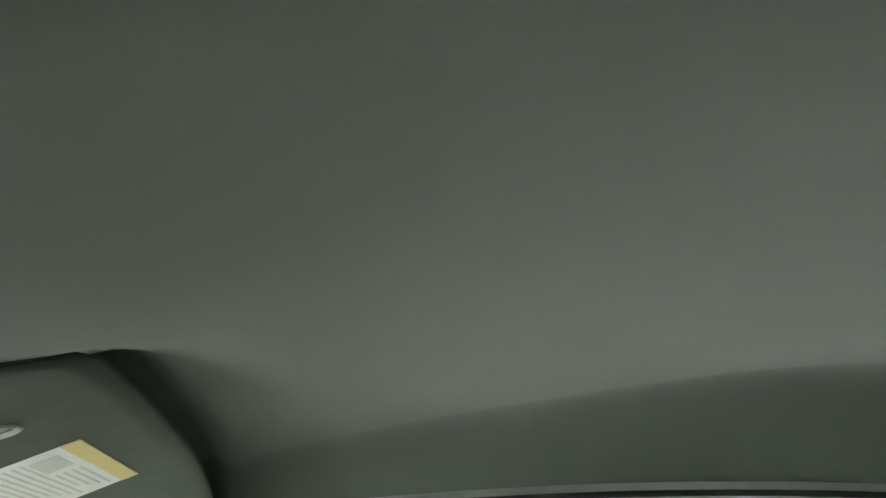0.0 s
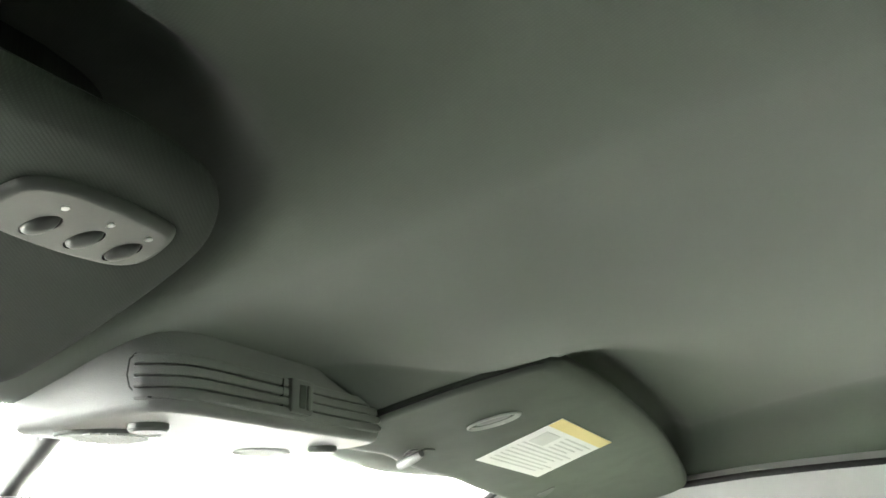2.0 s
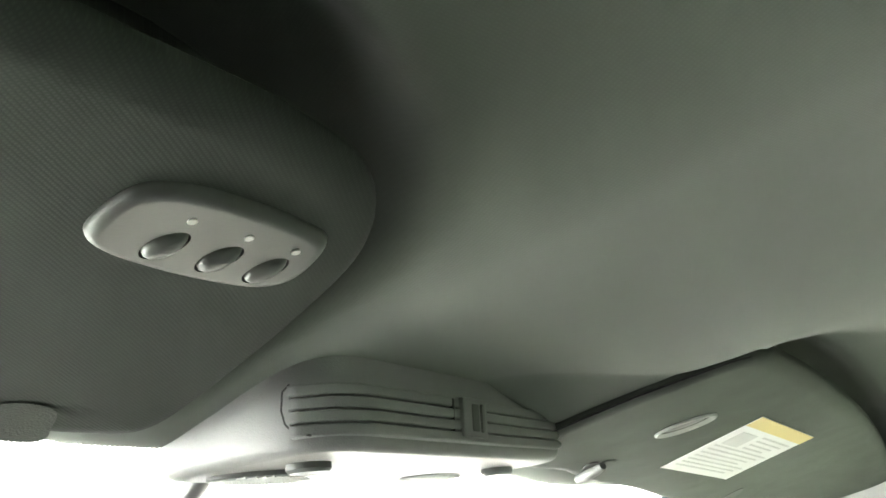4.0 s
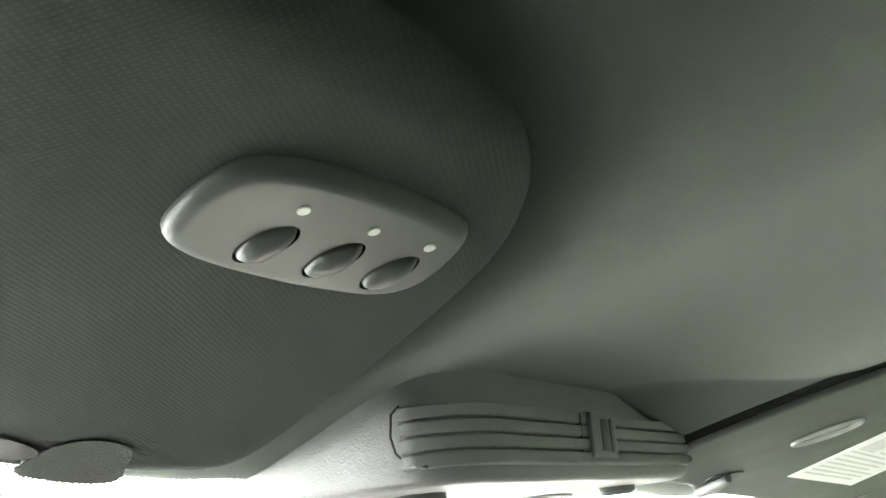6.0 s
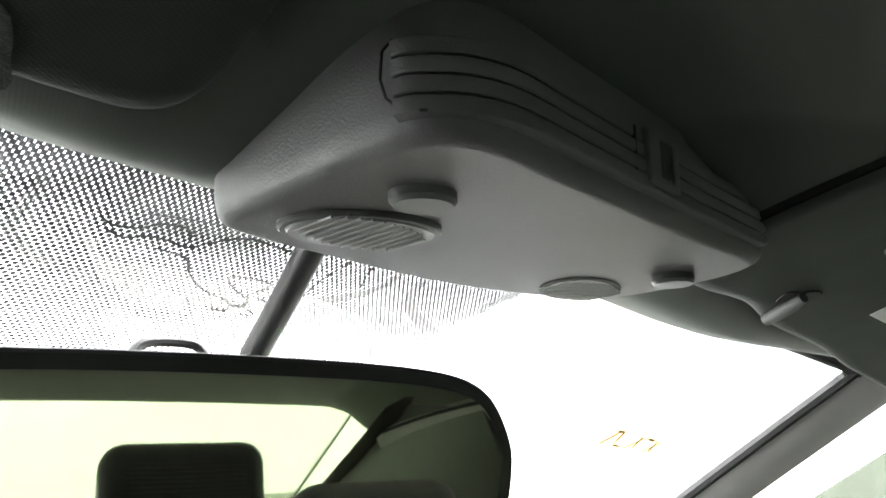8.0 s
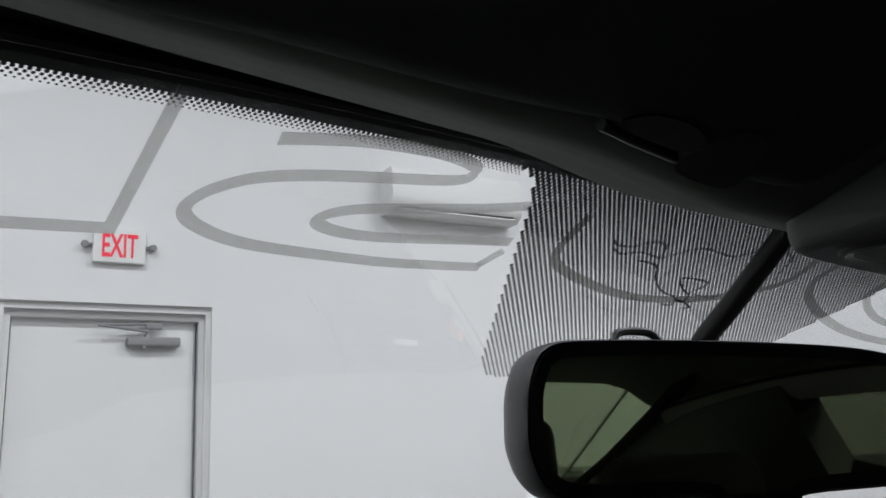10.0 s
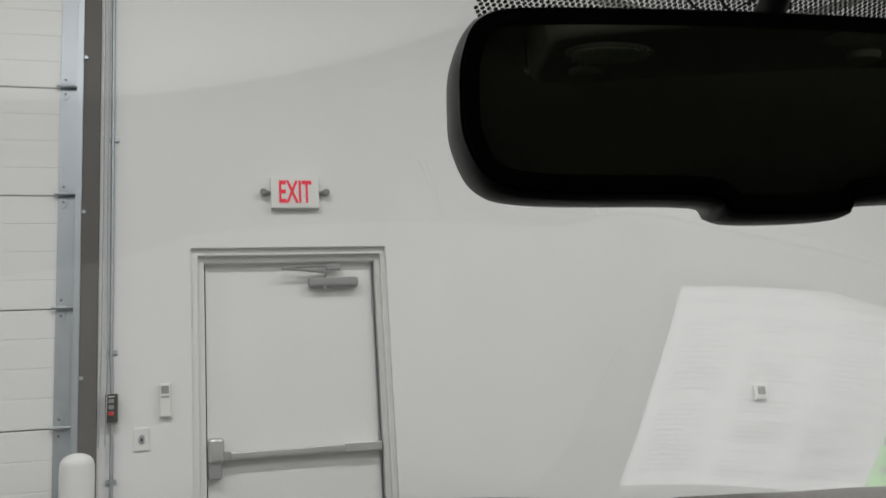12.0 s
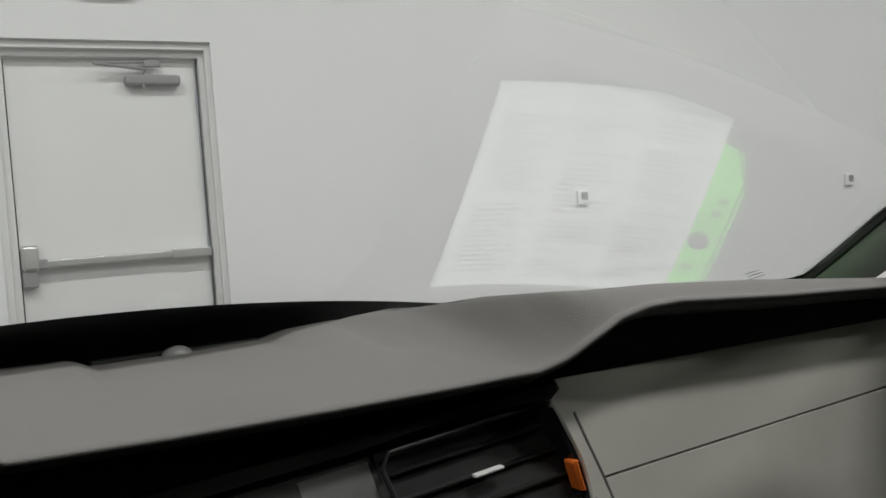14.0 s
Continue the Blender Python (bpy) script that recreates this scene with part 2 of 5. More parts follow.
def mesh_of(name, bm, mat, smooth=True, angle=38):
    me = bpy.data.meshes.new(name)
    bmesh.ops.recalc_face_normals(bm, faces=bm.faces)
    bm.to_mesh(me)
    bm.free()
    for mt in mat if isinstance(mat, (list, tuple)) else [mat]:
        me.materials.append(mt)
    if smooth:
        me.polygons.foreach_set("use_smooth", [True] * len(me.polygons))
        me.set_sharp_from_angle(angle=radians(angle))
        if len(me.polygons) < 3000:
            flat_normals(me, math.cos(radians(angle)))
    return me


def part(name, bm, mat, parent, label="", smooth=True, angle=38):
    ob = new(name, mesh_of(name, bm, mat, smooth, angle))
    ob.parent = parent
    if "base" in parent:
        ob.matrix_basis = Matrix.Translation(-Vector(parent["base"]))
    return tagged(ob, label)


def solid(name, bm, mat, label, category, room=False, kind="", group="", smooth=True):
    ob = new(name, mesh_of(name, bm, mat, smooth))
    if room:
        ob.matrix_basis = ROOM
    return tagged(ob, label, category, group, kind)


def rbox(x0, x1, y0, y1, z0, z1, bevel=0.002, seg=2, bm=None, m=None):
    """A box with rounded edges."""
    own = bmesh.new()
    bmesh.ops.create_cube(own, size=1.0)
    bmesh.ops.scale(own, vec=(x1 - x0, y1 - y0, z1 - z0), verts=own.verts)
    if bevel:
        bmesh.ops.bevel(own, geom=list(own.edges), offset=bevel, segments=seg, affect="EDGES", profile=0.5)
    bmesh.ops.translate(own, vec=((x0 + x1) / 2, (y0 + y1) / 2, (z0 + z1) / 2), verts=own.verts)
    if m is not None:
        bmesh.ops.transform(own, matrix=m, verts=own.verts)
    if bm is None:
        return own
    return merge(bm, own)


def merge(bm, own):
    me = bpy.data.meshes.new("tmp")
    own.to_mesh(me)
    own.free()
    bm.from_mesh(me)
    bpy.data.meshes.remove(me)
    return bm


def tube(points, radius, sides=10, bm=None, close=True, flat=1.0):
    """A round bar along points; radius may be a list."""
    bm = bm or bmesh.new()
    pts = [Vector(p) for p in points]
    rad = radius if isinstance(radius, (list, tuple)) else [radius] * len(pts)
    rings = []
    ref = None
    for i, p in enumerate(pts):
        d = (pts[min(i + 1, len(pts) - 1)] - pts[max(i - 1, 0)]).normalized()
        a = ref - d * ref.dot(d) if ref else d.orthogonal()
        a.normalize()
        ref = a
        b = d.cross(a)
        rings.append([bm.verts.new(p + rad[i] * (a * math.cos(2 * math.pi * k / sides) + flat * b * math.sin(2 * math.pi * k / sides))) for k in range(sides)])
    for r, s in zip(rings, rings[1:]):
        for k in range(sides):
            bm.faces.new((r[k], r[(k + 1) % sides], s[(k + 1) % sides], s[k]))
    if close:
        bm.faces.new(rings[0])
        bm.faces.new(rings[-1])
    return bm


def smooth_line(points, steps=6, closed=False):
    """Catmull-Rom through the points."""
    p = [Vector(q) for q in points]
    n = len(p)
    out = []
    for i in range(n if closed else n - 1):
        a, b, c, d = (p[(i + k) % n] if closed else p[min(max(i + k, 0), n - 1)] for k in (-1, 0, 1, 2))
        for s in range(steps):
            t = s / steps
            out.append(0.5 * (2 * b + (c - a) * t + (2 * a - 5 * b + 4 * c - d) * t * t + (3 * b - a - 3 * c + d) * t ** 3))
    if not closed:
        out.append(p[-1])
    return out


def inset(loop, d):
    """A closed plane loop (x, y), counter-clockwise, moved inwards by d."""
    n = len(loop)
    out = []
    for i in range(n):
        a, b, c = loop[i - 1], loop[i], loop[(i + 1) % n]
        e = (c - a)
        e = Vector((e[0], e[1])).normalized()
        out.append(Vector((b[0] - e[1] * d, b[1] + e[0] * d)))
    return out


def pad(loop, low, thick, r, rings=4, holes=(), soft=None, grid=None):
    """A cushion-edged slab over a closed loop (counter-clockwise); low(x, y) is its lower face, soft how far in the rounding reaches."""
    bm = bmesh.new()
    rows = []
    for k in range(rings + 1):
        a = math.pi / 2 * k / rings
        rows.append((inset(loop, (soft or r) * (1 - math.sin(a))), r * (1 - math.cos(a))))
    top = min(r, 0.002) if soft else r
    rows.append((loop, thick - top))
    rows.append((inset(loop, top), thick))
    loops = []
    for pts, h in rows:
        loops.append([bm.verts.new((q[0], q[1], low(q[0], q[1]) + h)) for q in pts])
    for a, b in zip(loops, loops[1:]):
        for i in range(len(a)):
            j = (i + 1) % len(a)
            bm.faces.new((a[i], a[j], b[j], b[i]))
    if holes:
        edges = [bm.edges.get((a, b)) for a, b in zip(loops[0], loops[0][1:] + loops[0][:1])]
        for pts in holes:
            vs = [bm.verts.new((q[0], q[1], low(q[0], q[1]))) for q in pts]
            edges += [bm.edges.new((a, b)) for a, b in zip(vs, vs[1:] + vs[:1])]
        bmesh.ops.triangle_fill(bm, use_beauty=True, edges=edges, normal=(0, 0, -1))
    else:
        face = bm.faces.new(loops[0])
        if grid:
            # the lower face follows low() between its edges too
            face.tag = True
            xs, ys = [q[0] for q in loop], [q[1] for q in loop]
            cuts = [((min(xs) + grid * k, 0, 0), (1, 0, 0)) for k in range(1, int((max(xs) - min(xs)) / grid) + 1)]
            cuts += [((0, min(ys) + grid * k, 0), (0, 1, 0)) for k in range(1, int((max(ys) - min(ys)) / grid) + 1)]
            faces = [face]
            for co, no in cuts:
                geom = set(faces)
                for f in faces:
                    geom.update(f.edges)
                    geom.update(f.verts)
                res = bmesh.ops.bisect_plane(bm, geom=list(geom), dist=1e-6, plane_co=co, plane_no=no)
                faces = [f for f in res["geom"] if isinstance(f, bmesh.types.BMFace)]
            for v in {v for f in faces for v in f.verts}:
                v.co.z = low(v.co.x, v.co.y)
    bm.faces.new(loops[-1])
    return bm


def sheet(nx, ny, fn, thick=None):
    """A grid surface fn(u, v), u and v from 0 to 1, with thickness along a vector where given."""
    bm = bmesh.new()
    g = [[bm.verts.new(fn(i / nx, j / ny)) for i in range(nx + 1)] for j in range(ny + 1)]
    for j in range(ny):
        for i in range(nx):
            bm.faces.new((g[j][i], g[j][i + 1], g[j + 1][i + 1], g[j + 1][i]))
    if thick is not None:
        t = Vector(thick)
        h = [[bm.verts.new(v.co + t) for v in row] for row in g]
        for j in range(ny):
            for i in range(nx):
                bm.faces.new((h[j][i], h[j + 1][i], h[j + 1][i + 1], h[j][i + 1]))
        rim = [(0, i) for i in range(nx)] + [(j, nx) for j in range(ny)] + [(ny, nx - i) for i in range(nx)] + [(ny - j, 0) for j in range(ny)]
        for k in range(len(rim)):
            (a, b), (c, d) = rim[k], rim[(k + 1) % len(rim)]
            bm.faces.new((g[a][b], h[a][b], h[c][d], g[c][d]))
    return bm


def loft(sections, closed=True, caps=True):
    bm = bmesh.new()
    rings = [[bm.verts.new(p) for p in s] for s in sections]
    for r, s in zip(rings, rings[1:]):
        for k in range(len(r) if closed else len(r) - 1):
            j = (k + 1) % len(r)
            bm.faces.new((r[k], r[j], s[j], s[k]))
    if caps:
        bm.faces.new(rings[0])
        bm.faces.new(rings[-1])
    return bm


def disc(centre, rx, ry, normal, thick, sides=20, bevel=0.0, turn=0.0):
    """A round or oval button, its face towards normal."""
    bm = bmesh.new()
    rows = [(1.0, 0.0), (1.0, thick - bevel), (1 - bevel / max(rx, 1e-6), thick)] if bevel else [(1.0, 0.0), (1.0, thick)]
    q = Vector(normal).to_track_quat("Z", "Y").to_matrix().to_4x4()
    m = Matrix.Translation(centre) @ q @ Matrix.Rotation(turn, 4, "Z")
    loops = [[bm.verts.new(m @ Vector((rx * s * math.cos(2 * math.pi * k / sides), ry * s * math.sin(2 * math.pi * k / sides), h))) for k in range(sides)] for s, h in rows]
    for a, b in zip(loops, loops[1:]):
        for k in range(sides):
            j = (k + 1) % sides
            bm.faces.new((a[k], a[j], b[j], b[k]))
    bm.faces.new(loops[0])
    bm.faces.new(loops[-1])
    return bm


# ---- the car: roof lining, windscreen and pillars ----
SLOPE = 0.5095


def ease(a, b, t):
    t = max(0.0, min(1.0, (t - a) / (b - a)))
    return t * t * (3 - 2 * t)


def bow(x):
    """How far the windscreen sweeps back towards its sides."""
    return 0.486 * x * x


def lip_y(x):
    """Where the header meets the glass."""
    return 0.1379 + 0.0624 * x - 0.138 * x * x - 0.043 * (x - 0.108 + math.sqrt((x - 0.108) ** 2 + 0.0009) - 0.0018)


def glass_z(x, y):
    return 1.293 - SLOPE * (y + bow(x) - 0.165)


def glass_normal(x):
    return Vector((SLOPE * 0.972 * x, SLOPE, 1.0)).normalized()


def on_glass(x, y, off=0.0):
    return Vector((x, y, glass_z(x, y))) + glass_normal(x) * off


ROOF_Y = [-1.5, -1.2, -0.9, -0.6, -0.4, -0.28, -0.2, -0.13, -0.08, -0.0205, 0.011, 0.034, 0.06, 0.075, 0.0862, 0.106, 0.12, 0.137]
ROOF_Z = [1.205, 1.28, 1.325, 1.334, 1.330, 1.320, 1.310, 1.2985, 1.292, 1.286, 1.2795, 1.2738, 1.2684, 1.2715, 1.2762, 1.285, 1.2915, 1.303]

ROOF_LINE = smooth_line([(y, z, 0) for y, z in zip(ROOF_Y, ROOF_Z)], 8)
ROOF_YS, ROOF_ZS = [p.x for p in ROOF_LINE], [p.y for p in ROOF_LINE]


def rail_z(y):
    """The door seal's line: highest above the front seats, falling towards the rear."""
    return 1.242 - 0.11 * (y + 0.27) ** 2 - 0.03 * max(0.0, y + 0.16) ** 1.0


def visor_loop(points):
    return [Vector((p.x, p.y)) for p in smooth_line([(*p, 0) for p in points], 5, True)]


P_LOOP = visor_loop([(0.094, 0.009), (0.115, 0.0145), (0.157, 0.0125), (0.205, 0.02), (0.29, 0.0242), (0.375, 0.0335), (0.5, 0.0335), (0.56, 0.02), (0.589, -0.01), (0.594, -0.055), (0.592, -0.088), (0.573, -0.1035), (0.5, -0.1115), (0.44, -0.117),
                     (0.33, -0.1245), (0.2, -0.1285), (0.13, -0.1275), (0.1015, -0.1245), (0.0885, -0.112), (0.08, -0.07), (0.0785, -0.02)])[::-1]
D_LOOP = visor_loop([(-0.55, 0.003), (-0.4, 0.0205), (-0.3, 0.0225), (-0.25, 0.0245), (-0.22, 0.0245), (-0.208, 0.0232), (-0.198, 0.0218), (-0.188, 0.0214), (-0.178, 0.0218), (-0.168, 0.0235), (-0.158, 0.0245), (-0.15, 0.0246), (-0.138, 0.0246), (-0.126, 0.0244), (-0.1178, 0.0205), (-0.1142, 0.0115), (-0.1152, -0.004), (-0.118, -0.022), (-0.1245, -0.0545), (-0.132, -0.081),
                     (-0.1405, -0.0955), (-0.1525, -0.1068), (-0.167, -0.1138), (-0.187, -0.1175), (-0.215, -0.119), (-0.35, -0.1185), (-0.5, -0.108), (-0.575, -0.09), (-0.585, -0.05), (-0.58, -0.015)])[::-1]


def p_low(x, y):
    return 1.272 - 0.0575 * (x - 0.218) - 0.2056 * (y + 0.09) - 0.32 * max(0.0, x - 0.35) ** 2


def outside(loop, x, y):
    """How far a point lies outside a closed loop; negative within it."""
    p = np.array(loop)
    q = np.roll(p, -1, 0)
    e, w = q - p, np.array((x, y)) - p
    k = np.clip((w * e).sum(1) / (e * e).sum(1), 0, 1)
    d = math.sqrt(((w - e * k[:, None]) ** 2).sum(1).min())
    cross = ((p[:, 1] > y) != (q[:, 1] > y)) & (x < p[:, 0] + (y - p[:, 1]) * e[:, 0] / np.where(e[:, 1] == 0, 1e-9, e[:, 1]))
    return -d if cross.sum() % 2 else d


def pocket(x, y, s):
    """The lining comes down beside the passenger visor and is hollowed out round both visors."""
    inner = 0.009 * ease(-0.1, 0.08, x) * (1 - ease(0.092, 0.12 + 0.3 * (1 - ease(-0.24, -0.115, s)), x)) * ease(-0.3, -0.11, s) * (1 - ease(-0.1, -0.025, s))
    deep = 0.0
    if -0.19 < y < 0.06:
        if x < 0.0:
            d = outside(D_LOOP, x, y)
            near = math.hypot(max(0.0, -0.094 - x), max(0.0, -0.034 - y))
            far = ease(0.01, 0.1, near)
            deep = (0.015 + 0.008 * far) * (1 - ease(-0.007, 0.013 + 0.007 * far, d))
        elif x > 0.05:
            d = outside(P_LOOP, x, y)
            deep = 0.009 * ease(0.085, 0.118, x) * ease(-0.026, -0.012, d) * (1 - ease(-0.003, 0.014, d))
    return inner - deep * (1 - ease(0.0, 0.05, s))


def roof_z(x, y, s):
    front = ease(-0.12, 0.04, s)
    line = float(np.interp(s, ROOF_YS, ROOF_ZS)) - 0.03 * x * x
    brow = 0.0147 * max(0.0, (abs(x) - 0.28) / 0.32) ** 2.4 + 0.012 * ease(0.555, 0.62, abs(x))
    swell = (0.009 + 0.007 * ease(-0.3, -0.7, s)) * ease(0.28 + 0.06 * (-0.25 - s), 0.58, abs(x)) * ease(-0.3, -0.65, s) * (1 - ease(-0.9, -1.2, s))
    line += swell + 0.008 * ease(0.11, 0.2, -x) * ease(0.0, 0.05, s) - 0.0145 * ease(0.1, 0.25, x) * ease(-0.02, 0.05, s) * (1 - ease(0.09, 0.137, s))
    x0 = 0.52 + 0.05 * ease(-0.9, -1.3, s)
    d = min(0.985, max(0.0, (abs(x) - x0) / (0.612 - x0)))
    fold = max(0.0, line - rail_z(s) + 0.004) * (1 - math.sqrt(1 - d * d)) / 0.827 * (1 - ease(-1.2, -1.55, s))
    side = brow * front + fold * (1 - front)
    crown = side - 0.018 * ease(0.095, 0.19, -x) * ease(-0.4, -0.13, s) * (1 - ease(-0.04, 0.03, s)) + pocket(x, y, s)
    z = line - crown * (1 - 0.8 * ease(0.02, 0.137, s))
    if -0.05 < x < 0.13 and -0.26 < y < 0.0:
        # the lining is drawn down to the inner edge of the passenger visor
        d = outside(P_LOOP, x, y)
        touch = p_low(x, y) + 0.0045 + 0.18 * max(0.0, d)
        w = ease(-0.05, 0.06, x) * (1 - ease(0.1, 0.128, x)) * ease(-0.012, -0.004, d) * (1 - ease(-0.03, -0.005, y)) * (1 - ease(0.03, 0.12, d))
        z += (min(z, touch) - z) * w
    return z


def roof_point(u, v):
    k = 2 * u - 1
    x = 0.612 * (0.55 * k + 0.45 * math.sin(k * math.pi / 2))
    s = 0.137 - 1.637 * v ** 1.7
    back = ease(-0.16, 0.1, s)
    lip = ease(0.11, 0.137, s)
    y = s + (lip_y(x) - 0.147) * back
    z = roof_z(x, y, s) * (1 - lip) + (glass_z(x, y) - 0.008) * lip
    return Vector((x, y, z))


headliner = solid("headliner", sheet(340, 300, roof_point, (0, 0, 0.02)), LINER,
                  "grey-green knitted cloth headliner curving down to the header", "headliner", kind="structure")


def glass_point(u, v):
    x = -0.66 + 1.32 * u
    y = 0.06 - bow(x) + 0.82 * v
    return on_glass(x, y, -0.0036)


windscreen = thing("window_1", (0, 0.45, 1.15), "raked curved car windscreen with a dotted black upper border", "windscreen", kind="structure")
pane = part("pane", sheet(44, 12, glass_point, (0, 0.0012, 0.0025)), GLASS, windscreen, "clear laminated glass")
pane.visible_shadow = False

# ceramic print along the foot of the glass, tapering off before the passenger's side
def foot_point(u, v):
    x = -0.64 + 0.915 * u
    top = 0.669 + 0.09 * x - 0.06 * x * x
    end = 0.83 - bow(x) if x < 0.25 else 0.74
    return on_glass(x, top + (max(end, top + 0.02) - top) * v, 0.001)


part("lower_border", sheet(40, 4, foot_point), FRIT, windscreen, "black ceramic border at the foot of the glass")


def dots(places):
    bm = bmesh.new()
    for x, y, r in places:
        c = on_glass(x, y, 0.0006)
        n = glass_normal(x)
        a = Vector((1, 0, 0)) - n * n.x
        a.normalize()
        b = n.cross(a)
        bm.faces.new([bm.verts.new(c + r * (a * math.cos(math.pi * k / 4) + b * math.sin(math.pi * k / 4))) for k in range(8)])
    return bm


edge_dots, patch_dots = [], []
# rows that fade out below the solid band of the upper edge
for row in range(4):
    for i in range(540):
        x = -0.58 + (i + 0.5 * (row % 2)) * 0.00215
        if -0.14 < x < 0.205:
            continue
        edge_dots.append((x, lip_y(x) + 0.0024 + row * 0.00115, (0.0008, 0.00066, 0.00054, 0.00042)[row]))
# the patch behind the mirror, dense above and thinning downwards; its upper corner runs into the edge in a curve
for col in range(-14, 226):
    x = -0.146 + 0.00153 * col
    for row in range(49):
        y = 0.108 + (row + 0.5 * (col % 2)) * 0.00344
        yc = y - 0.06 * (x + 0.1) + 0.006
        v = (yc - 0.128) / 0.145
        left = -0.128 + 0.0555 * max(0.0, (yc - 0.144) / 0.12) - 0.03 * math.exp(-max(0.0, yc - 0.1345) / 0.0036) + 0.006 * ease(0.93, 1.0, v)
        right = 0.19 - 0.045 * max(0.0, (y - 0.154) / 0.065)
        if x < left or x > right or y < 0.1379 + 0.0624 * x - 0.138 * x * x or v > 1.0:
            continue
        patch_dots.append((x, y, 0.00147 - 0.00064 * max(0.0, v) ** 0.9))


def edge_band(u, v):
    x = -0.58 + 1.16 * u
    return on_glass(x, lip_y(x) - 0.016 + (0.018 - 0.004 * ease(0.14, 0.25, x)) * v, 0.0008)


part("edge_band", sheet(60, 2, edge_band), FRIT, windscreen, "solid black ceramic edge", smooth=False)
tagged(part("dotted_edge", dots(edge_dots), FRIT, windscreen, "dotted black border print", smooth=False), kind="stuff")
tagged(part("dotted_patch", dots(patch_dots), FRIT, windscreen, "dotted black sun-shade patch behind the mirror", smooth=False), kind="stuff")


def stroke(points, width, off, steps=8, sharp=False):
    """A band of even width on the glass along points (x, y)."""
    line = [Vector((*p, 0)) for p in points] if sharp else smooth_line([(*p, 0) for p in points], steps)
    bm = bmesh.new()
    rows = []
    sides = None
    for i, p in enumerate(line):
        a, b = line[max(i - 1, 0)], line[min(i + 1, len(line) - 1)]
        if sharp and 0 < i < len(line) - 1:
            d1, d2 = (p - a).normalized(), (b - p).normalized()
            n1, n2 = Vector((-d1.y, d1.x, 0)), Vector((-d2.y, d2.x, 0))
            n = (n1 + n2).normalized()
            n = n / max(0.35, n.dot(n1))
        else:
            d = (b - a).normalized()
            n = Vector((-d.y, d.x, 0))
        q, r = p + n * width / 2, p - n * width / 2
        if sides and not sharp:
            # the inner side of a tight bend stands still instead of folding back
            d = (b - a).normalized()
            if (q - sides[0]).dot(d) < 0:
                q = sides[0] + d * 0.00002
            if (r - sides[1]).dot(d) < 0:
                r = sides[1] + d * 0.00002
        sides = (q, r)
        rows.append((bm.verts.new(on_glass(q.x, q.y, off)), bm.verts.new(on_glass(r.x, r.y, off))))
    for (a, b), (c, d) in zip(rows, rows[1:]):
        bm.faces.new((a, b, d, c))
    return bm


for k, (a, b) in enumerate(((0.0, 0.75), (0.1, 0.95), (0.0, 1.0))):
    p0 = Vector((0.5585 + 0.0065 * k, 0.5575 + 0.0035 * k, 0))
    p1 = p0 + Vector((0.0085, -0.0145, 0))
    part("maker_print", stroke([tuple(p0.lerp(p1, a))[:2], tuple(p0.lerp(p1, b))[:2]], 0.0013, -0.0042, 4, True), FRIT, windscreen, "tiny unreadable glass print", smooth=False)
part("corner_border", stroke([(0.44, 0.645), (0.5, 0.615), (0.55, 0.59), (0.596, 0.5645), (0.619, 0.547), (0.6275, 0.53), (0.6265, 0.51), (0.618, 0.478), (0.6085, 0.4525), (0.6, 0.425), (0.592, 0.39)], 0.014, -0.0042, 6), FRIT, windscreen, "black rounded corner border", smooth=False)

decal = thing("windscreen_decal", (0, 0.17, 1.29), "grey outlined graphic bands on the top of the windscreen", "decal")
OUT = 0.0008
BANDS = [
    ([(-0.46, 0.098), (-0.373, 0.111), (-0.343, 0.115), (-0.3375, 0.096)], True, 0.0046),
    ([(-0.46, 0.113), (-0.373, 0.1265), (-0.345, 0.130), (-0.348, 0.157), (-0.295, 0.164), (-0.288, 0.105)], True, 0.005),
    ([(-0.2505, 0.1246), (-0.232, 0.1238), (-0.2125, 0.1237), (-0.184, 0.126), (-0.1665, 0.1298), (-0.1625, 0.1335), (-0.172, 0.1385), (-0.238, 0.140), (-0.262, 0.145),
      (-0.2725, 0.1545), (-0.265, 0.164), (-0.24, 0.174), (-0.186, 0.183), (-0.15, 0.1855), (-0.1235, 0.186)], False, 0.0054),
    ([(-0.1252, 0.1855), (-0.1168, 0.1755)], True, 0.0048),
    ([(-0.1215, 0.1483), (-0.145, 0.1515), (-0.174, 0.1535), (-0.207, 0.1555), (-0.2195, 0.161), (-0.207, 0.167), (-0.179, 0.170), (-0.117, 0.1695)], False, 0.0054),
    ([(-0.084, 0.15), (-0.084, 0.177), (-0.058, 0.190), (-0.020, 0.199), (0.017, 0.200), (0.053, 0.194), (0.085, 0.182), (0.100, 0.167), (0.101, 0.14)], False, 0.0054),
    ([(0.128, 0.145), (0.119, 0.171), (0.145, 0.189), (0.197, 0.201), (0.257, 0.200), (0.303, 0.187), (0.322, 0.168), (0.316, 0.145)], False, 0.006),
    ([(0.19, 0.15), (0.176, 0.169), (0.204, 0.184), (0.24, 0.186), (0.273, 0.177), (0.284, 0.160), (0.267, 0.147), (0.23, 0.142), (0.19, 0.15)], False, 0.005),
    ([(0.33, 0.158), (0.373, 0.137), (0.359, 0.156), (0.387, 0.166), (0.322, 0.196), (0.371, 0.191)], True, 0.0042),
    ([(0.474, 0.131), (0.425, 0.127), (0.401, 0.146), (0.42, 0.155), (0.44, 0.133)], False, 0.0042),
    ([(0.389, 0.172), (0.435, 0.161), (0.44, 0.186), (0.471, 0.181), (0.478, 0.131)], True, 0.0042),
]
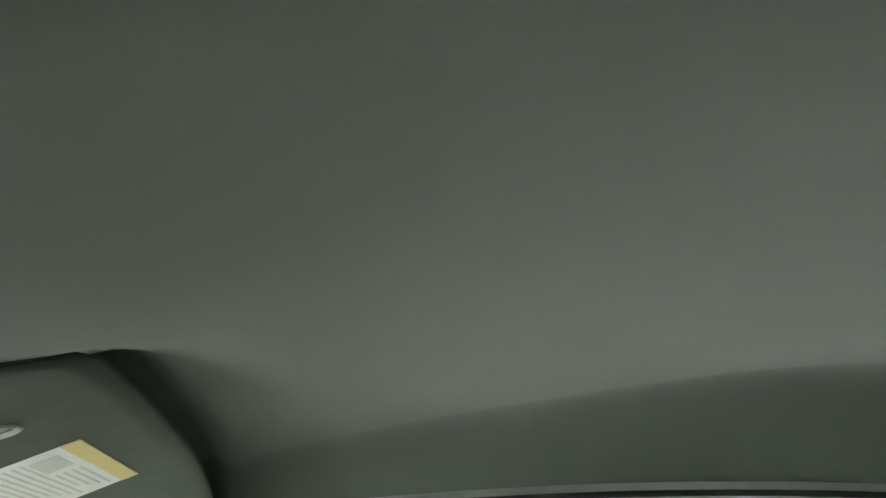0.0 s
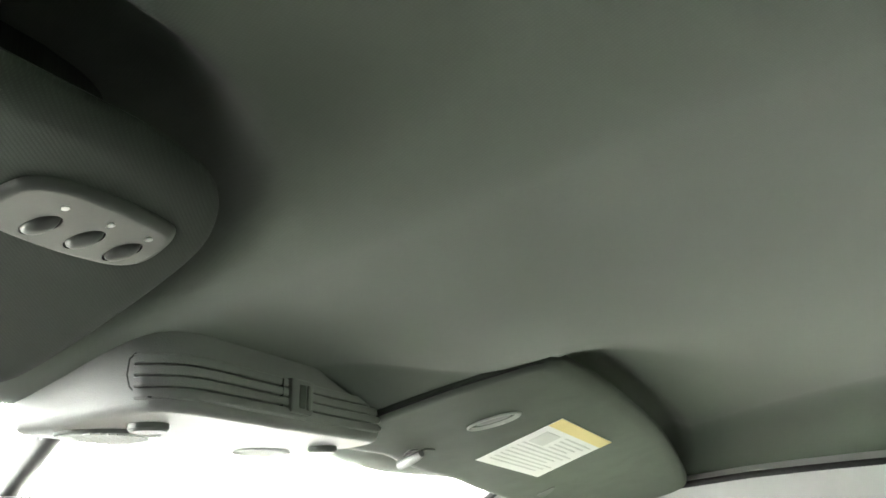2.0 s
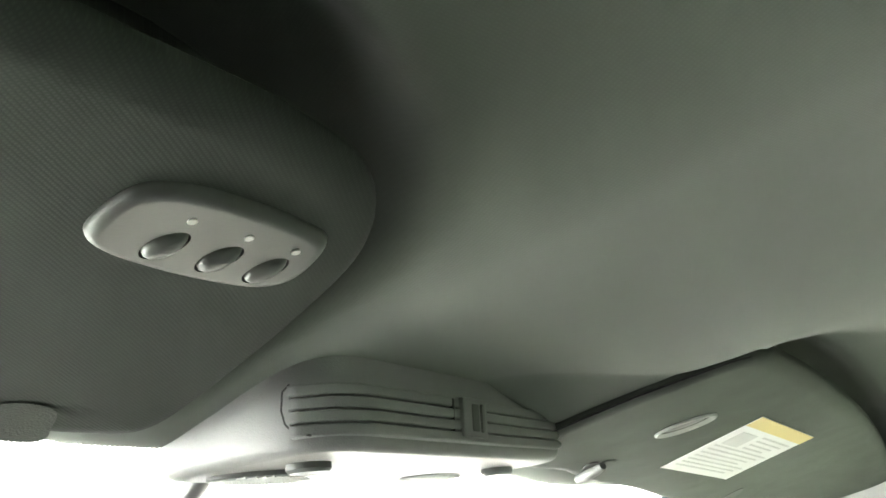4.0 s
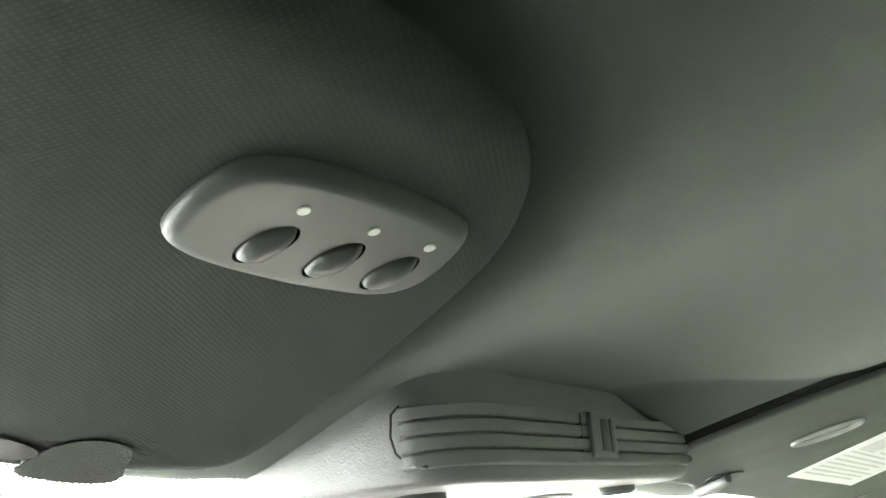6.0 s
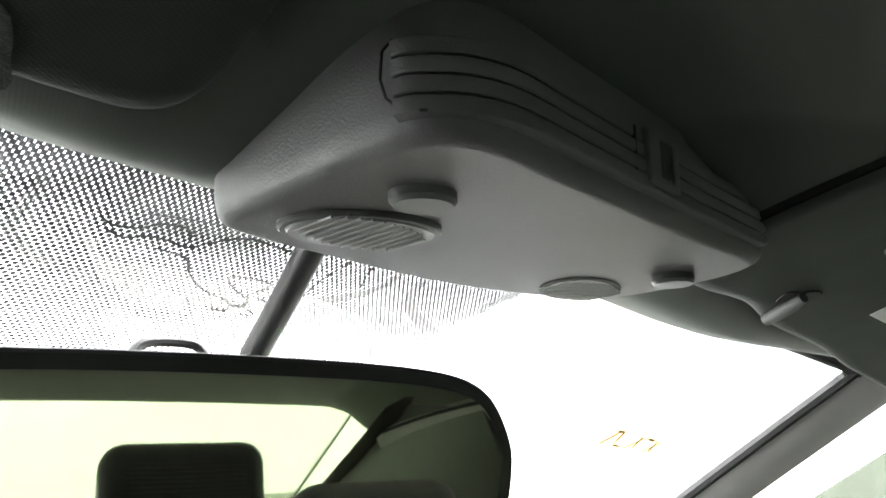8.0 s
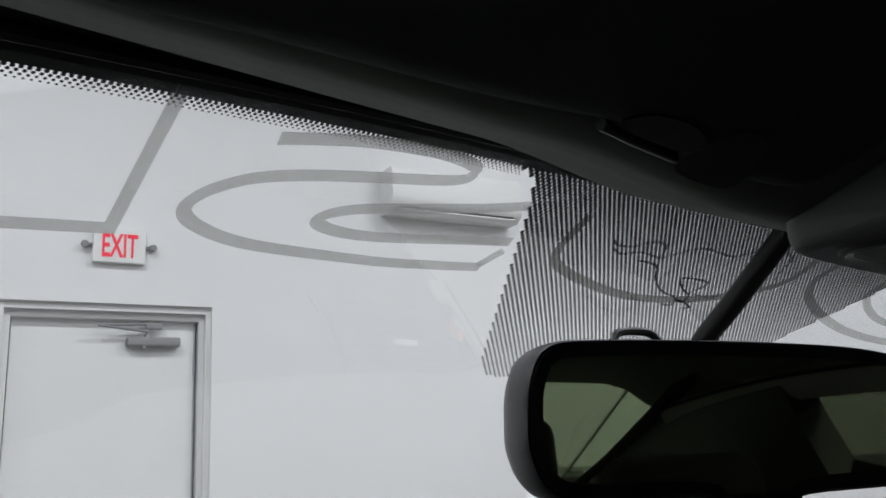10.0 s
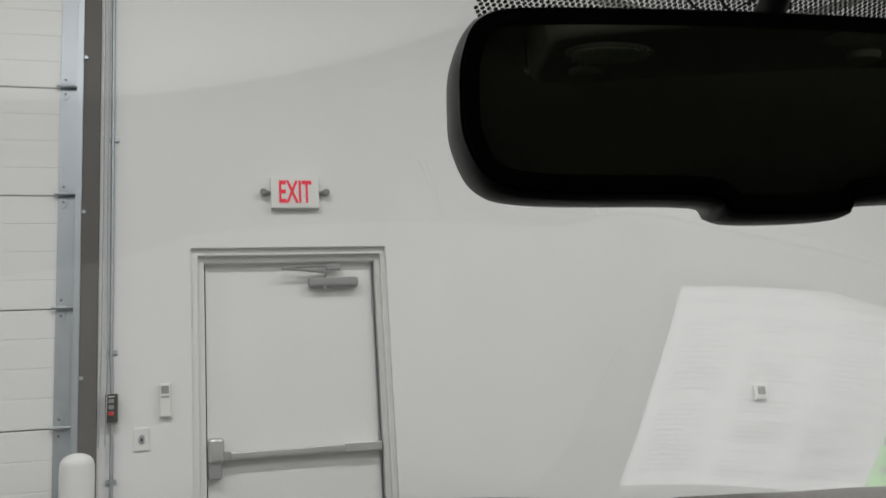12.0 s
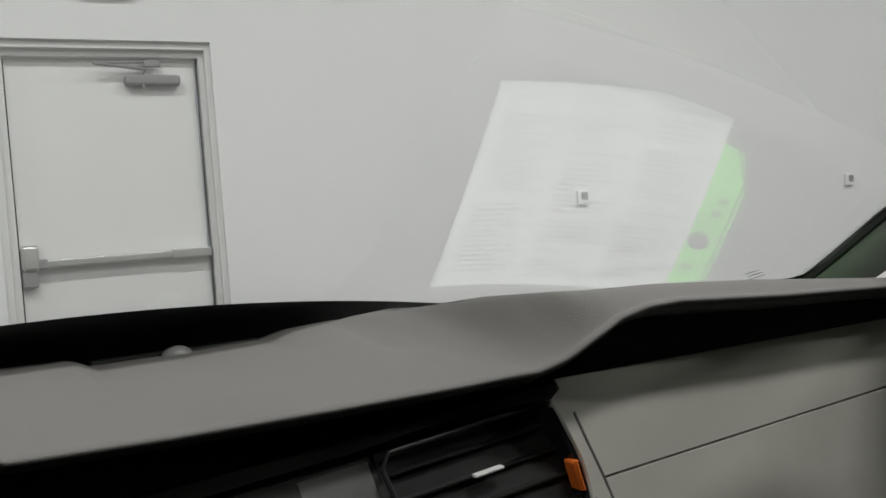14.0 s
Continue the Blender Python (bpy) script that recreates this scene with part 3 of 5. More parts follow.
for pts, sharp, w in BANDS:
    part("band", stroke(pts, w, OUT + (0.0004 if len(pts) == 2 else 0.0), 8, sharp), DECAL, decal, smooth=False)

squiggle = thing("line_drawing", (0, 0.18, 1.28), "thin black line drawing stuck on the dotted glass", "decal")
for pts in ([(-0.058, 0.1625), (-0.0515, 0.1657), (-0.0415, 0.1655), (-0.033, 0.1618), (-0.023, 0.1613), (-0.018, 0.165), (-0.017, 0.1703)],
            [(-0.0535, 0.1678), (-0.0445, 0.171), (-0.0345, 0.1686), (-0.0255, 0.1693), (-0.016, 0.171), (-0.01, 0.168), (-0.001, 0.1634), (0.009, 0.1608), (0.022, 0.162), (0.035, 0.163), (0.0415, 0.16), (0.0555, 0.1532)],
            [(-0.029, 0.174), (-0.0175, 0.1753), (-0.0117, 0.1776), (-0.005, 0.1855), (0.007, 0.193), (0.0195, 0.1963), (0.028, 0.2), (0.0325, 0.1972), (0.03, 0.192), (0.0355, 0.1866), (0.035, 0.183), (0.021, 0.182), (0.013, 0.1834), (0.0215, 0.19), (0.03, 0.1937)],
            [(0.016, 0.2028), (0.0245, 0.2033), (0.0255, 0.199), (0.0337, 0.2), (0.0413, 0.2034), (0.035, 0.2045)],
            [(0.035, 0.193), (0.0485, 0.1938), (0.056, 0.1894), (0.0585, 0.183), (0.0605, 0.1738), (0.065, 0.1648), (0.0706, 0.155), (0.0804, 0.1577), (0.0817, 0.1657), (0.085, 0.1745)]):
    part("line", stroke(pts, 0.0012, 0.0002, 8), FRIT, squiggle, smooth=False)

sticker = thing("window_sticker", (0.43, 0.23, 1.2), "tan wood-grain sticker with unreadable brown writing on the windscreen", "sticker")


def sticker_face(u, v, off=-0.0004):
    a, b, c, d = (0.3775, 0.2555), (0.4865, 0.2445), (0.4885, 0.1995), (0.3795, 0.2105)
    x = (a[0] * (1 - u) + b[0] * u) * (1 - v) + (d[0] * (1 - u) + c[0] * u) * v
    y = (a[1] * (1 - u) + b[1] * u) * (1 - v) + (d[1] * (1 - u) + c[1] * u) * v
    return on_glass(x, y, off)


part("card", sheet(8, 4, sticker_face), STICKER_TAN, sticker, smooth=False)
for u0, u1, v0, v1, sl in ((0.2, 0.222, 0.3, 0.7, 0.06), (0.225, 0.3, 0.64, 0.7, 0), (0.33, 0.352, 0.34, 0.66, -0.04), (0.35, 0.44, 0.3, 0.35, 0), (0.47, 0.49, 0.28, 0.7, 0.09), (0.56, 0.58, 0.35, 0.68, -0.05), (0.6, 0.68, 0.62, 0.68, 0), (0.69, 0.71, 0.32, 0.7, 0.08), (0.76, 0.78, 0.34, 0.68, -0.06)):
    part("mark", sheet(2, 2, lambda a, b: sticker_face(u0 + (u1 - u0) * a + sl * b, v0 + (v1 - v0) * b, -0.0042)), STICKER_INK, sticker, smooth=False)


def pillar(side):
    """The trim along one edge of the windscreen, with its black seal."""
    ob = thing("a_pillar", (side * 0.64, 0.3, 1.1), "grey grained plastic windscreen pillar trim", "pillar trim", kind="structure", group="windscreen pillars")
    secs, seal = [], []
    for k in range(19):
        y = 0.06 + 0.56 * k / 18
        x = float(np.interp(y, [0.06, 0.147, 0.227, 0.32, 0.425, 0.4525, 0.478, 0.51, 0.53, 0.62], [0.553, 0.562, 0.571, 0.584, 0.602, 0.61, 0.619, 0.628, 0.633, 0.645]))
        p = on_glass(x, y, -0.004)
        ring = []
        for dx, dy, dz in ((0.0, 0.004, 0.0), (0.007, -0.008, -0.002), (0.018, -0.03, -0.004), (0.05, -0.04, -0.006), (0.085, -0.024, 0.02), (0.085, 0.01, 0.03), (0.03, 0.02, 0.01)):
            ring.append(Vector((side * (p.x + dx), p.y + dy, p.z + dz)))
        secs.append(ring)
        seal.append(on_glass(x - 0.003, y, -0.004))
    part("cover", loft(secs), TRIM_GREY, ob)
    part("seal", tube([Vector((side * q.x, q.y, q.z)) for q in seal], 0.0055, 8), BLACK_RUBBER, ob, "black rubber glass seal")
    return ob


pillar(1)
pillar(-1)

# glass seal along the header
seal_bm = tube([on_glass(x, lip_y(x) - 0.012, -0.0065) for x in [-0.56 + 0.04 * i for i in range(29)]], 0.0032, 8)
solid("header_seal", seal_bm, BLACK_RUBBER, "thin black rubber seal along the windscreen header", "seal", kind="structure")


def side_rail(side):
    """Roof rail, door seal and the open window below it."""
    ob = thing("side_rail", (side * 0.63, -0.5, 1.2), "grey roof rail trim with a thin black door seal", "rail trim", kind="structure", group="roof rails")
    secs, seal = [], []
    for k in range(24):
        y = 0.0 - 1.23 * k / 23
        z = rail_z(y)
        secs.append([Vector((side * (0.598 + dx), y, z + dz)) for dx, dz in ((0.0, 0.006), (0.0, -0.006), (0.01, -0.026), (0.026, -0.036), (0.075, -0.03), (0.085, 0.02), (0.03, 0.03))])
        seal.append((side * 0.597, y, z + 0.002))
    part("rail", loft(secs), TRIM_GREY, ob)
    part("seal", tube(seal, 0.0032, 8), BLACK_RUBBER, ob, "thin black door seal")
    return ob


side_rail(1)
side_rail(-1)


# ---- sun visors ----
def d_low(x, y):
    return 1.289 + 0.02 * min(0.0, x + 0.2) - (0.23 - 0.07 * ease(0.14, 0.22, -x)) * (y + 0.089)


P_VINYL = material("dark_vinyl", (0.038, 0.047, 0.037), 0.55, vary=0.06, bump=0.3, fine=1300, spec=0.3)
passenger_visor = thing("sun_visor", (0.34, -0.05, 1.27), "dark grey vinyl sun visor folded up, with an airbag warning label", "sun visor")
part("body", pad(P_LOOP, p_low, 0.009, 0.0045, 8, soft=0.009, grid=0.03), P_VINYL, passenger_visor)
# added core that closes the gap between visor and lining
part("back_shell", pad(inset(P_LOOP, 0.018), lambda x, y: p_low(x, y) + 0.006, 0.022, 0.002, grid=0.03), P_VINYL, passenger_visor)
# raised welt along the inner edge
part("welt", tube([(x, y, p_low(x, y) + 0.0016) for x, y in ((0.0785, -0.02), (0.0785, -0.045), (0.0798, -0.07), (0.084, -0.092), (0.0885, -0.112), (0.093, -0.12))], 0.0005, 8), BLACK_PLASTIC, passenger_visor, "moulded seam along the edge")


def warning_label(host, low, x0, y0):
    """A slanted paper label; u runs along its width, v from the heading to the foot."""
    def patch(u0, u1, v0, v1, off, nx=2, ny=1):
        def at(a, b):
            u, v = u0 + (u1 - u0) * a, v0 + (v1 - v0) * b
            x, y = x0 + 0.1225 * u + v * (0.03 + 0.009 * u), y0 + 0.0755 * v
            return Vector((x, y, low(x, y) - off))
        return sheet(nx, ny, at, (0, 0, 0.0003))

    lab = part("warning_label", patch(0, 1, 0, 1, 0.0004, 6, 4), LABEL_WHITE, host, "white airbag warning label", smooth=False)
    part("label_header", patch(0, 1, 0, 0.15, 0.0006, 4, 2), LABEL_YELLOW, lab, "pale yellow heading strip", smooth=False)
    for k in range(11):
        v = 0.22 + 0.066 * k
        part("text_bar", patch(0.42 if k < 4 else 0.07, 0.93 - 0.06 * (k % 4), v, v + 0.02, 0.0006), LABEL_INK, lab, smooth=False)
    part("pictogram", patch(0.1, 0.34, 0.23, 0.45, 0.0006), LABEL_INK, lab, smooth=False)
    for ob in lab.children:
        ob.matrix_basis = Matrix.Identity(4)
    return lab


warning_label(passenger_visor, p_low, 0.2125, -0.0908)


def lamp_oval(rx, ry, h, side=0.0):
    """A ring of the vanity lamp at a height above the visor's face."""
    out = []
    for i in range(32):
        a = 2 * math.pi * i / 32
        x, y = 0.1615 + side + ry * math.cos(a) - 0.12 * rx * math.sin(a), -0.063 + rx * math.sin(a)
        out.append(Vector((x, y, p_low(x, y) - h)))
    return out


rim_rows = [lamp_oval(0.0172, 0.0112, -0.0005), lamp_oval(0.0168, 0.0108, 0.001), lamp_oval(0.016, 0.01, 0.0014), lamp_oval(0.0152, 0.0092, 0.0011), lamp_oval(0.0135, 0.0068, -0.0002, -0.0012)]
vl = part("vanity_lamp", loft(rim_rows, caps=False), LENS_CLEAR, passenger_visor, "clear oval vanity lamp surround")
o = part("lens", loft([lamp_oval(0.0137, 0.007, -0.0003, -0.0012), lamp_oval(0.009, 0.0046, 0.0002, -0.0012), lamp_oval(0.001, 0.0006, 0.0004, -0.0012)]), GREY_SATIN, vl, "smoked lamp lens")
o.matrix_basis = Matrix.Identity(4)
# flat black pad gives the clip recess its shade by colour
part("clip_slot", pad(visor_loop([(0.159, -0.0055), (0.165, -0.009), (0.1705, -0.003), (0.1655, 0.0015)]), lambda x, y: p_low(x, y) - 0.0006, 0.003, 0.0005), BLACK_PLASTIC, passenger_visor, "black pad for the shade in the clip opening")
part("clip_hollow", pad(visor_loop([(0.168, -0.0115), (0.1785, -0.0145), (0.186, -0.006), (0.188, 0.009), (0.18, 0.013), (0.174, 0.0005)]), lambda x, y: p_low(x, y) - 0.0008, 0.004, 0.0008), P_VINYL, passenger_visor)
part("clip_rod", tube([(x, y, p_low(x, y) - 0.0022) for x, y in ((0.1682, -0.0095), (0.1705, -0.005), (0.175, 0.004), (0.1788, 0.0118))], [0.0022, 0.0031, 0.0033, 0.0028], 12), GREY_PLASTIC, passenger_visor, "pale grey visor clip rod")
# the arm's recess is not cut; a black pad paints its shade
part("arm_opening", pad(visor_loop([(0.431, -0.009), (0.442, -0.0065), (0.457, 0.0085), (0.453, 0.0115), (0.44, 0.008)]), lambda x, y: p_low(x, y) - 0.0006, 0.003, 0.0005), BLACK_PLASTIC, passenger_visor, "black pad for the shade in the visor arm's opening")

driver_visor = thing("sun_visor", (-0.34, -0.05, 1.28), "dark knitted cloth sun visor folded up, with a three-button remote panel", "sun visor")
part("body", pad(D_LOOP, lambda x, y: d_low(x, y) + 0.0025, 0.0075, 0.0045, 9, soft=0.0105, grid=0.016), VISOR_CLOTH, driver_visor)
# unseen core, added to stop windscreen light passing over the visor
part("back_shell", pad(inset(D_LOOP, 0.032), lambda x, y: d_low(x, y) + 0.008, 0.043, 0.002, grid=0.02), VISOR_CLOTH, driver_visor)
PANEL = visor_loop([(-0.2025, -0.0735), (-0.2045, -0.0815), (-0.204, -0.0898), (-0.2004, -0.0942), (-0.1906, -0.0966), (-0.1761, -0.0969), (-0.1625, -0.0959), (-0.1545, -0.0936),
                    (-0.1505, -0.0868), (-0.1495, -0.0775), (-0.1555, -0.0712), (-0.17, -0.0687), (-0.185, -0.0684), (-0.196, -0.0697)])
BUTTONS = ((-0.1874, -0.0786), (-0.1735, -0.0791), (-0.1603, -0.0796))


def button_oval(k, rx, ry, turn=1.42):
    """Outline of a button seen from above."""
    c, s = math.cos(turn), -math.sin(turn)
    out = []
    for i in range(28):
        a, b = rx * math.cos(2 * math.pi * i / 28), ry * math.sin(2 * math.pi * i / 28)
        out.append(Vector((BUTTONS[k][0] + a * c - b * s, BUTTONS[k][1] + a * s + b * c)))
    return out


if sum(a.x * b.y - b.x * a.y for a, b in zip(PANEL, PANEL[1:] + PANEL[:1])) < 0:
    PANEL = PANEL[::-1]
panel = part("remote_panel", pad(PANEL, d_low, 0.006, 0.0024, 6, soft=0.003, holes=[button_oval(k, 0.0061, 0.0037) for k in range(3)]), PANEL_GREY, driver_visor, "grey satin plastic remote control panel")


def rings_on_panel(k, rows):
    """Oval rings about a button, each (rx, ry, height above the panel's face)."""
    bm = bmesh.new()
    loops = [[bm.verts.new((q.x, q.y, d_low(q.x, q.y) + h)) for q in button_oval(k, rx, ry)] for rx, ry, h in rows]
    for a, b in zip(loops, loops[1:]):
        for i in range(28):
            bm.faces.new((a[i], a[(i + 1) % 28], b[(i + 1) % 28], b[i]))
    if rows[-1][0] < 0.001:
        bm.faces.new(loops[-1])
    return bm


for k, (bx, by) in enumerate(BUTTONS):
    nd = Vector((0, -0.2, -1)).normalized()
    rim = part("button_gap", rings_on_panel(k, ((0.0061, 0.0037, 0.0), (0.006, 0.0036, 0.002), (0.0055, 0.0031, 0.0025))), BLACK_PLASTIC, panel)
    btn = part("button", rings_on_panel(k, [(0.0057 * f, 0.0033 * f, h) for f, h in ((1.0, 0.0022), (1.0, 0.0006), (0.93, -0.0002), (0.8, -0.0008), (0.6, -0.0013), (0.35, -0.0016), (0.1, -0.0017))]), PANEL_GREY, panel, "oval domed push button")
    mark = part("symbol_dot", disc(Vector(((-0.189, -0.174, -0.16)[k], -0.0888, d_low((-0.189, -0.174, -0.16)[k], -0.0888) + 0.0003)), 0.00105, 0.00105, nd, 0.0006, 12), DOT_WHITE, panel, "small white dot")
    for o in (rim, btn, mark):
        o.matrix_basis = Matrix.Identity(4)
part("warning_corner", disc((-0.249, -0.104, d_low(-0.249, -0.104) - 0.0005), 0.0045, 0.0045, (0, -0.2, -1), 0.0009, 20), LABEL_YELLOW, driver_visor, "small yellow round mark")
part("pivot_clip", pad(visor_loop([(-0.1505, 0.0252), (-0.1525, 0.0155), (-0.1555, 0.0085), (-0.159, 0.0055), (-0.166, 0.005), (-0.1708, 0.009), (-0.1722, 0.017), (-0.171, 0.0255)]), lambda x, y: d_low(x, y) + 0.0021, 0.007, 0.0012, 4), P_VINYL, driver_visor, "grey visor retaining clip")
# black pad on the visor face, coloured as the shade inside a hole
part("clip_opening", pad(visor_loop([(-0.2, 0.0185), (-0.178, 0.0185), (-0.1745, 0.0135), (-0.183, 0.0095), (-0.196, 0.0115)]), lambda x, y: d_low(x, y) + 0.0019, 0.005, 0.0006), BLACK_PLASTIC, driver_visor, "black pad for the shade in the hole beside the clip")
part("clip_rod", tube([(-0.2015, 0.025, d_low(-0.2, 0.025) + 0.006), (-0.19, 0.0262, d_low(-0.19, 0.0262) + 0.006), (-0.171, 0.0262, d_low(-0.171, 0.0262) + 0.006)], 0.0018, 10), GREY_SATIN, driver_visor, "thin grey rod across the visor edge")

# ---- overhead console ----
console = thing("overhead_console", (0.0, 0.02, 1.29), "grey plastic overhead console with ribbed tray door and two map lamps", "overhead console")
C_BASE = visor_loop([(-0.0895, 0.036), (-0.0875, 0.0465), (-0.079, 0.0525), (-0.05, 0.0565), (0.0, 0.061), (0.045, 0.058), (0.082, 0.048), (0.0955, 0.034), (0.0985, 0.01), (0.0965, -0.0075), (0.09, -0.02), (0.078, -0.0255),
                     (0.03, -0.027), (-0.04, -0.0305), (-0.0735, -0.032), (-0.088, -0.0245), (-0.0915, -0.008), (-0.0908, 0.012)])


def console_body():
    rows = []
    for h, grow in ((0.0015, 0.005), (0.0018, 0.0034), (0.0026, 0.0018), (0.0038, 0.0006), (0.0055, 0.0), (0.0085, -0.0006), (0.0295, -0.0004), (0.0312, -0.0014), (0.05, -0.002)):
        rows.append([Vector((q.x, q.y, 1.2545 + h)) for q in inset(C_BASE, -grow)])
    return loft(rows)


part("body", console_body(), GREY_PLASTIC, console)


def rear_path(h, grow):
    """Round the rear face, from the left corner to the right end."""
    out = []
    for q in smooth_line([(-0.0902, -0.0195, 0), (-0.0878, -0.0245, 0), (-0.0745, -0.0318, 0), (-0.04, -0.0306, 0), (0.0, -0.0284, 0), (0.04, -0.0264, 0), (0.079, -0.0252, 0)], 6):
        w = ease(-0.058, -0.084, q.x)
        n = (Vector((0.05, -1, 0)) * (1 - w) + Vector((-0.9, -0.35, 0)) * w).normalized()
        p = q + n * grow
        out.append(Vector((p.x, p.y, 1.2545 + h)))
    return out


# four flat slats parted by thin grooves
prof = [(0.0058, -0.002), (0.0061, 0.0016)]
for k in range(4):
    h0, g = 0.0062 + 0.0043 * k, 0.0032
    prof += [(h0 + 0.0001, g - 0.0003), (h0 + 0.0006, g), (h0 + 0.0033, g + 0.0002), (h0 + 0.0037, g - 0.0002), (h0 + 0.00375, g - 0.002), (h0 + 0.0042, g - 0.002)]
prof += [(0.0236, -0.002)]
strips = [rear_path(h, g) for h, g in prof]
door = part("tray_door", loft([list(c) for c in zip(*strips)]), GREY_PLASTIC, console, "ribbed tray door", angle=25)
o = part("end_groove", tube([(-0.092, -0.0205, 1.278), (-0.0925, -0.0178, 1.276), (-0.0926, -0.017, 1.27), (-0.0924, -0.0182, 1.2655), (-0.0918, -0.0215, 1.262), (-0.09, -0.0268, 1.2608)], 0.00036, 6), BLACK_PLASTIC, door, "dark shut line")
o.matrix_basis = Matrix.Identity(4)
for k in range(4):
    o = part("slat_tip", rbox(0.0775, 0.0822 - 0.0006 * k, -0.0288, -0.022, 1.2609 + 0.0043 * k, 1.2642 + 0.0043 * k, 0.0015, 3), GREY_PLASTIC, door)
    o.matrix_basis = Matrix.Identity(4)
slot_m = Matrix.Translation((-0.0005, -0.0318, 1.2701)) @ Matrix.Rotation(radians(3), 4, "Z") @ Matrix.Rotation(radians(4), 4, "X")
for nm, bx, mt, lb in (("latch", (-0.0098, 0.0098, -0.0016, 0.006, -0.0078, 0.0078, 0.0012), GREY_PLASTIC, "latch surround"), ("latch_slot", (-0.0036, 0.0026, -0.0019, 0.003, -0.0056, 0.0056, 0.0009), PANEL_GREY, "dark latch slot"),
                       ("latch_tab", (0.0032, 0.0066, -0.0028, 0.003, -0.0058, 0.0058, 0.0012), GREY_SATIN, "grey latch tab"), ("groove", (-0.0152, -0.0135, 0.0, 0.003, -0.007, 0.007, 0.0008), BLACK_PLASTIC, "dark groove")):
    o = part(nm, rbox(*bx, m=slot_m), mt, door, lb)
    o.matrix_basis = Matrix.Identity(4)
for cx, cy, turn in ((-0.057, 0.0265, 0.35), (0.063, 0.036, -0.25)):
    c = Vector((cx, cy, 1.2562 if cx < 0 else 1.2575))
    ring = part("map_lamp", disc(c, 0.0225, 0.0142, (0, 0, -1), 0.0019, 36, 0.0006, turn=turn), GREY_SATIN, console, "oval map lamp bezel")
    lens = part("lens", disc(c, 0.0208, 0.0127, (0, 0, -1), 0.0024, 36, 0.0008, turn=turn), LENS_CLEAR, ring, "clear ribbed lamp lens")
    lens.matrix_basis = Matrix.Identity(4)
    for k in range(-5, 6):
        w = 0.0118 * math.sqrt(max(0.05, 1 - (k / 6.2) ** 2))
        o = part("lens_rib", tube([c + Vector((k * 0.0033, -w, -0.0023)), c + Vector((k * 0.0033, w, -0.0023))], 0.0005, 6), LENS_CLEAR, ring)
        o.matrix_basis = Matrix.Identity(4)
for cx, cy in ((-0.064, -0.0015), (0.0745, 0.0045)):
    part("lamp_button", disc((cx, cy, 1.2565), 0.0088, 0.0068, (0, 0, -1), 0.0038, 28, 0.0012, turn=0.2), GREY_SATIN, console, "round map lamp switch")

# ---- rear-view mirror ----
mirror = thing("rearview_mirror", (-0.018, 0.14, 1.2), "black auto-dimming rear-view mirror on a slim stalk", "mirror")
n_mir = Vector((-0.187, -0.968, -0.06)).normalized()
ax_x = Vector((0.981, -0.188, 0.0)).normalized()
ax_x = (ax_x - n_mir * ax_x.dot(n_mir)).normalized()
ax_z = ax_x.cross(-n_mir).normalized()
if ax_z.z < 0:
    ax_z = -ax_z
M_C = Vector((-0.0165, 0.1275, 1.2035)) - n_mir * 0.0095


def mir(u, v, w=0.0):
    """u to the right, v up, w towards the seats, in metres from the mirror's middle."""
    return M_C + ax_x * u + ax_z * v + n_mir * w


MIR_LOOP = [Vector((q.x, q.y)) for q in smooth_line([(-0.1175, 0.0, 0), (-0.1155, 0.018, 0), (-0.1065, 0.0315, 0), (-0.08, 0.0345, 0), (0.0, 0.0345, 0), (0.075, 0.0315, 0), (0.107, 0.0235, 0), (0.1205, 0.003, 0),
                                                     (0.1205, -0.014, 0), (0.115, -0.0265, 0), (0.095, -0.0322, 0), (0.03, -0.0335, 0), (0.02, -0.0387, 0), (-0.021, -0.0388, 0), (-0.032, -0.0325, 0), (-0.09, -0.0305, 0), (-0.109, -0.0255, 0), (-0.1165, -0.0125, 0)], 5, True)]
MIR_LOOP = MIR_LOOP[::-1]
MIRROR_SHELL = material("grey_black_mirror_shell", (0.06, 0.06, 0.062), 0.5, vary=0.06, bump=0.12)
rows = []
for d, w, flare, drop in ((0.0015, 0.009, 0, 0), (-0.0005, 0.0105, 0, 0), (-0.0012, 0.0085, 0.0006, 0.0008), (-0.001, 0.003, 0.0014, 0.0016), (0.0, -0.004, 0.0022, 0.002), (0.002, -0.012, 0.002, 0.001), (0.007, -0.02, 0.0005, 0.0), (0.017, -0.026, 0.0, 0.0)):
    rows.append([mir(q.x - flare * ease(-0.06, -0.112, q.x), q.y - drop * ease(0.0, -0.028, q.y), w) for q in inset(MIR_LOOP, d)])
part("housing", loft(rows, caps=True), MIRROR_SHELL, mirror)
part("bezel", loft([[mir(q.x, q.y, w) for q in inset(MIR_LOOP, d)] for d, w in ((0.0008, 0.0096), (0.0008, 0.0112), (0.006, 0.0118), (0.0065, 0.0092))], caps=False), BLACK_PLASTIC, mirror, "black mirror bezel")
GLASS_LOOP = inset(MIR_LOOP, 0.0062)
bm = bmesh.new()
bm.faces.new([bm.verts.new(mir(q.x, q.y, 0.0115)) for q in GLASS_LOOP])
part("mirror_glass", bm, MIRROR, mirror, "green-tinted mirror glass", smooth=False)
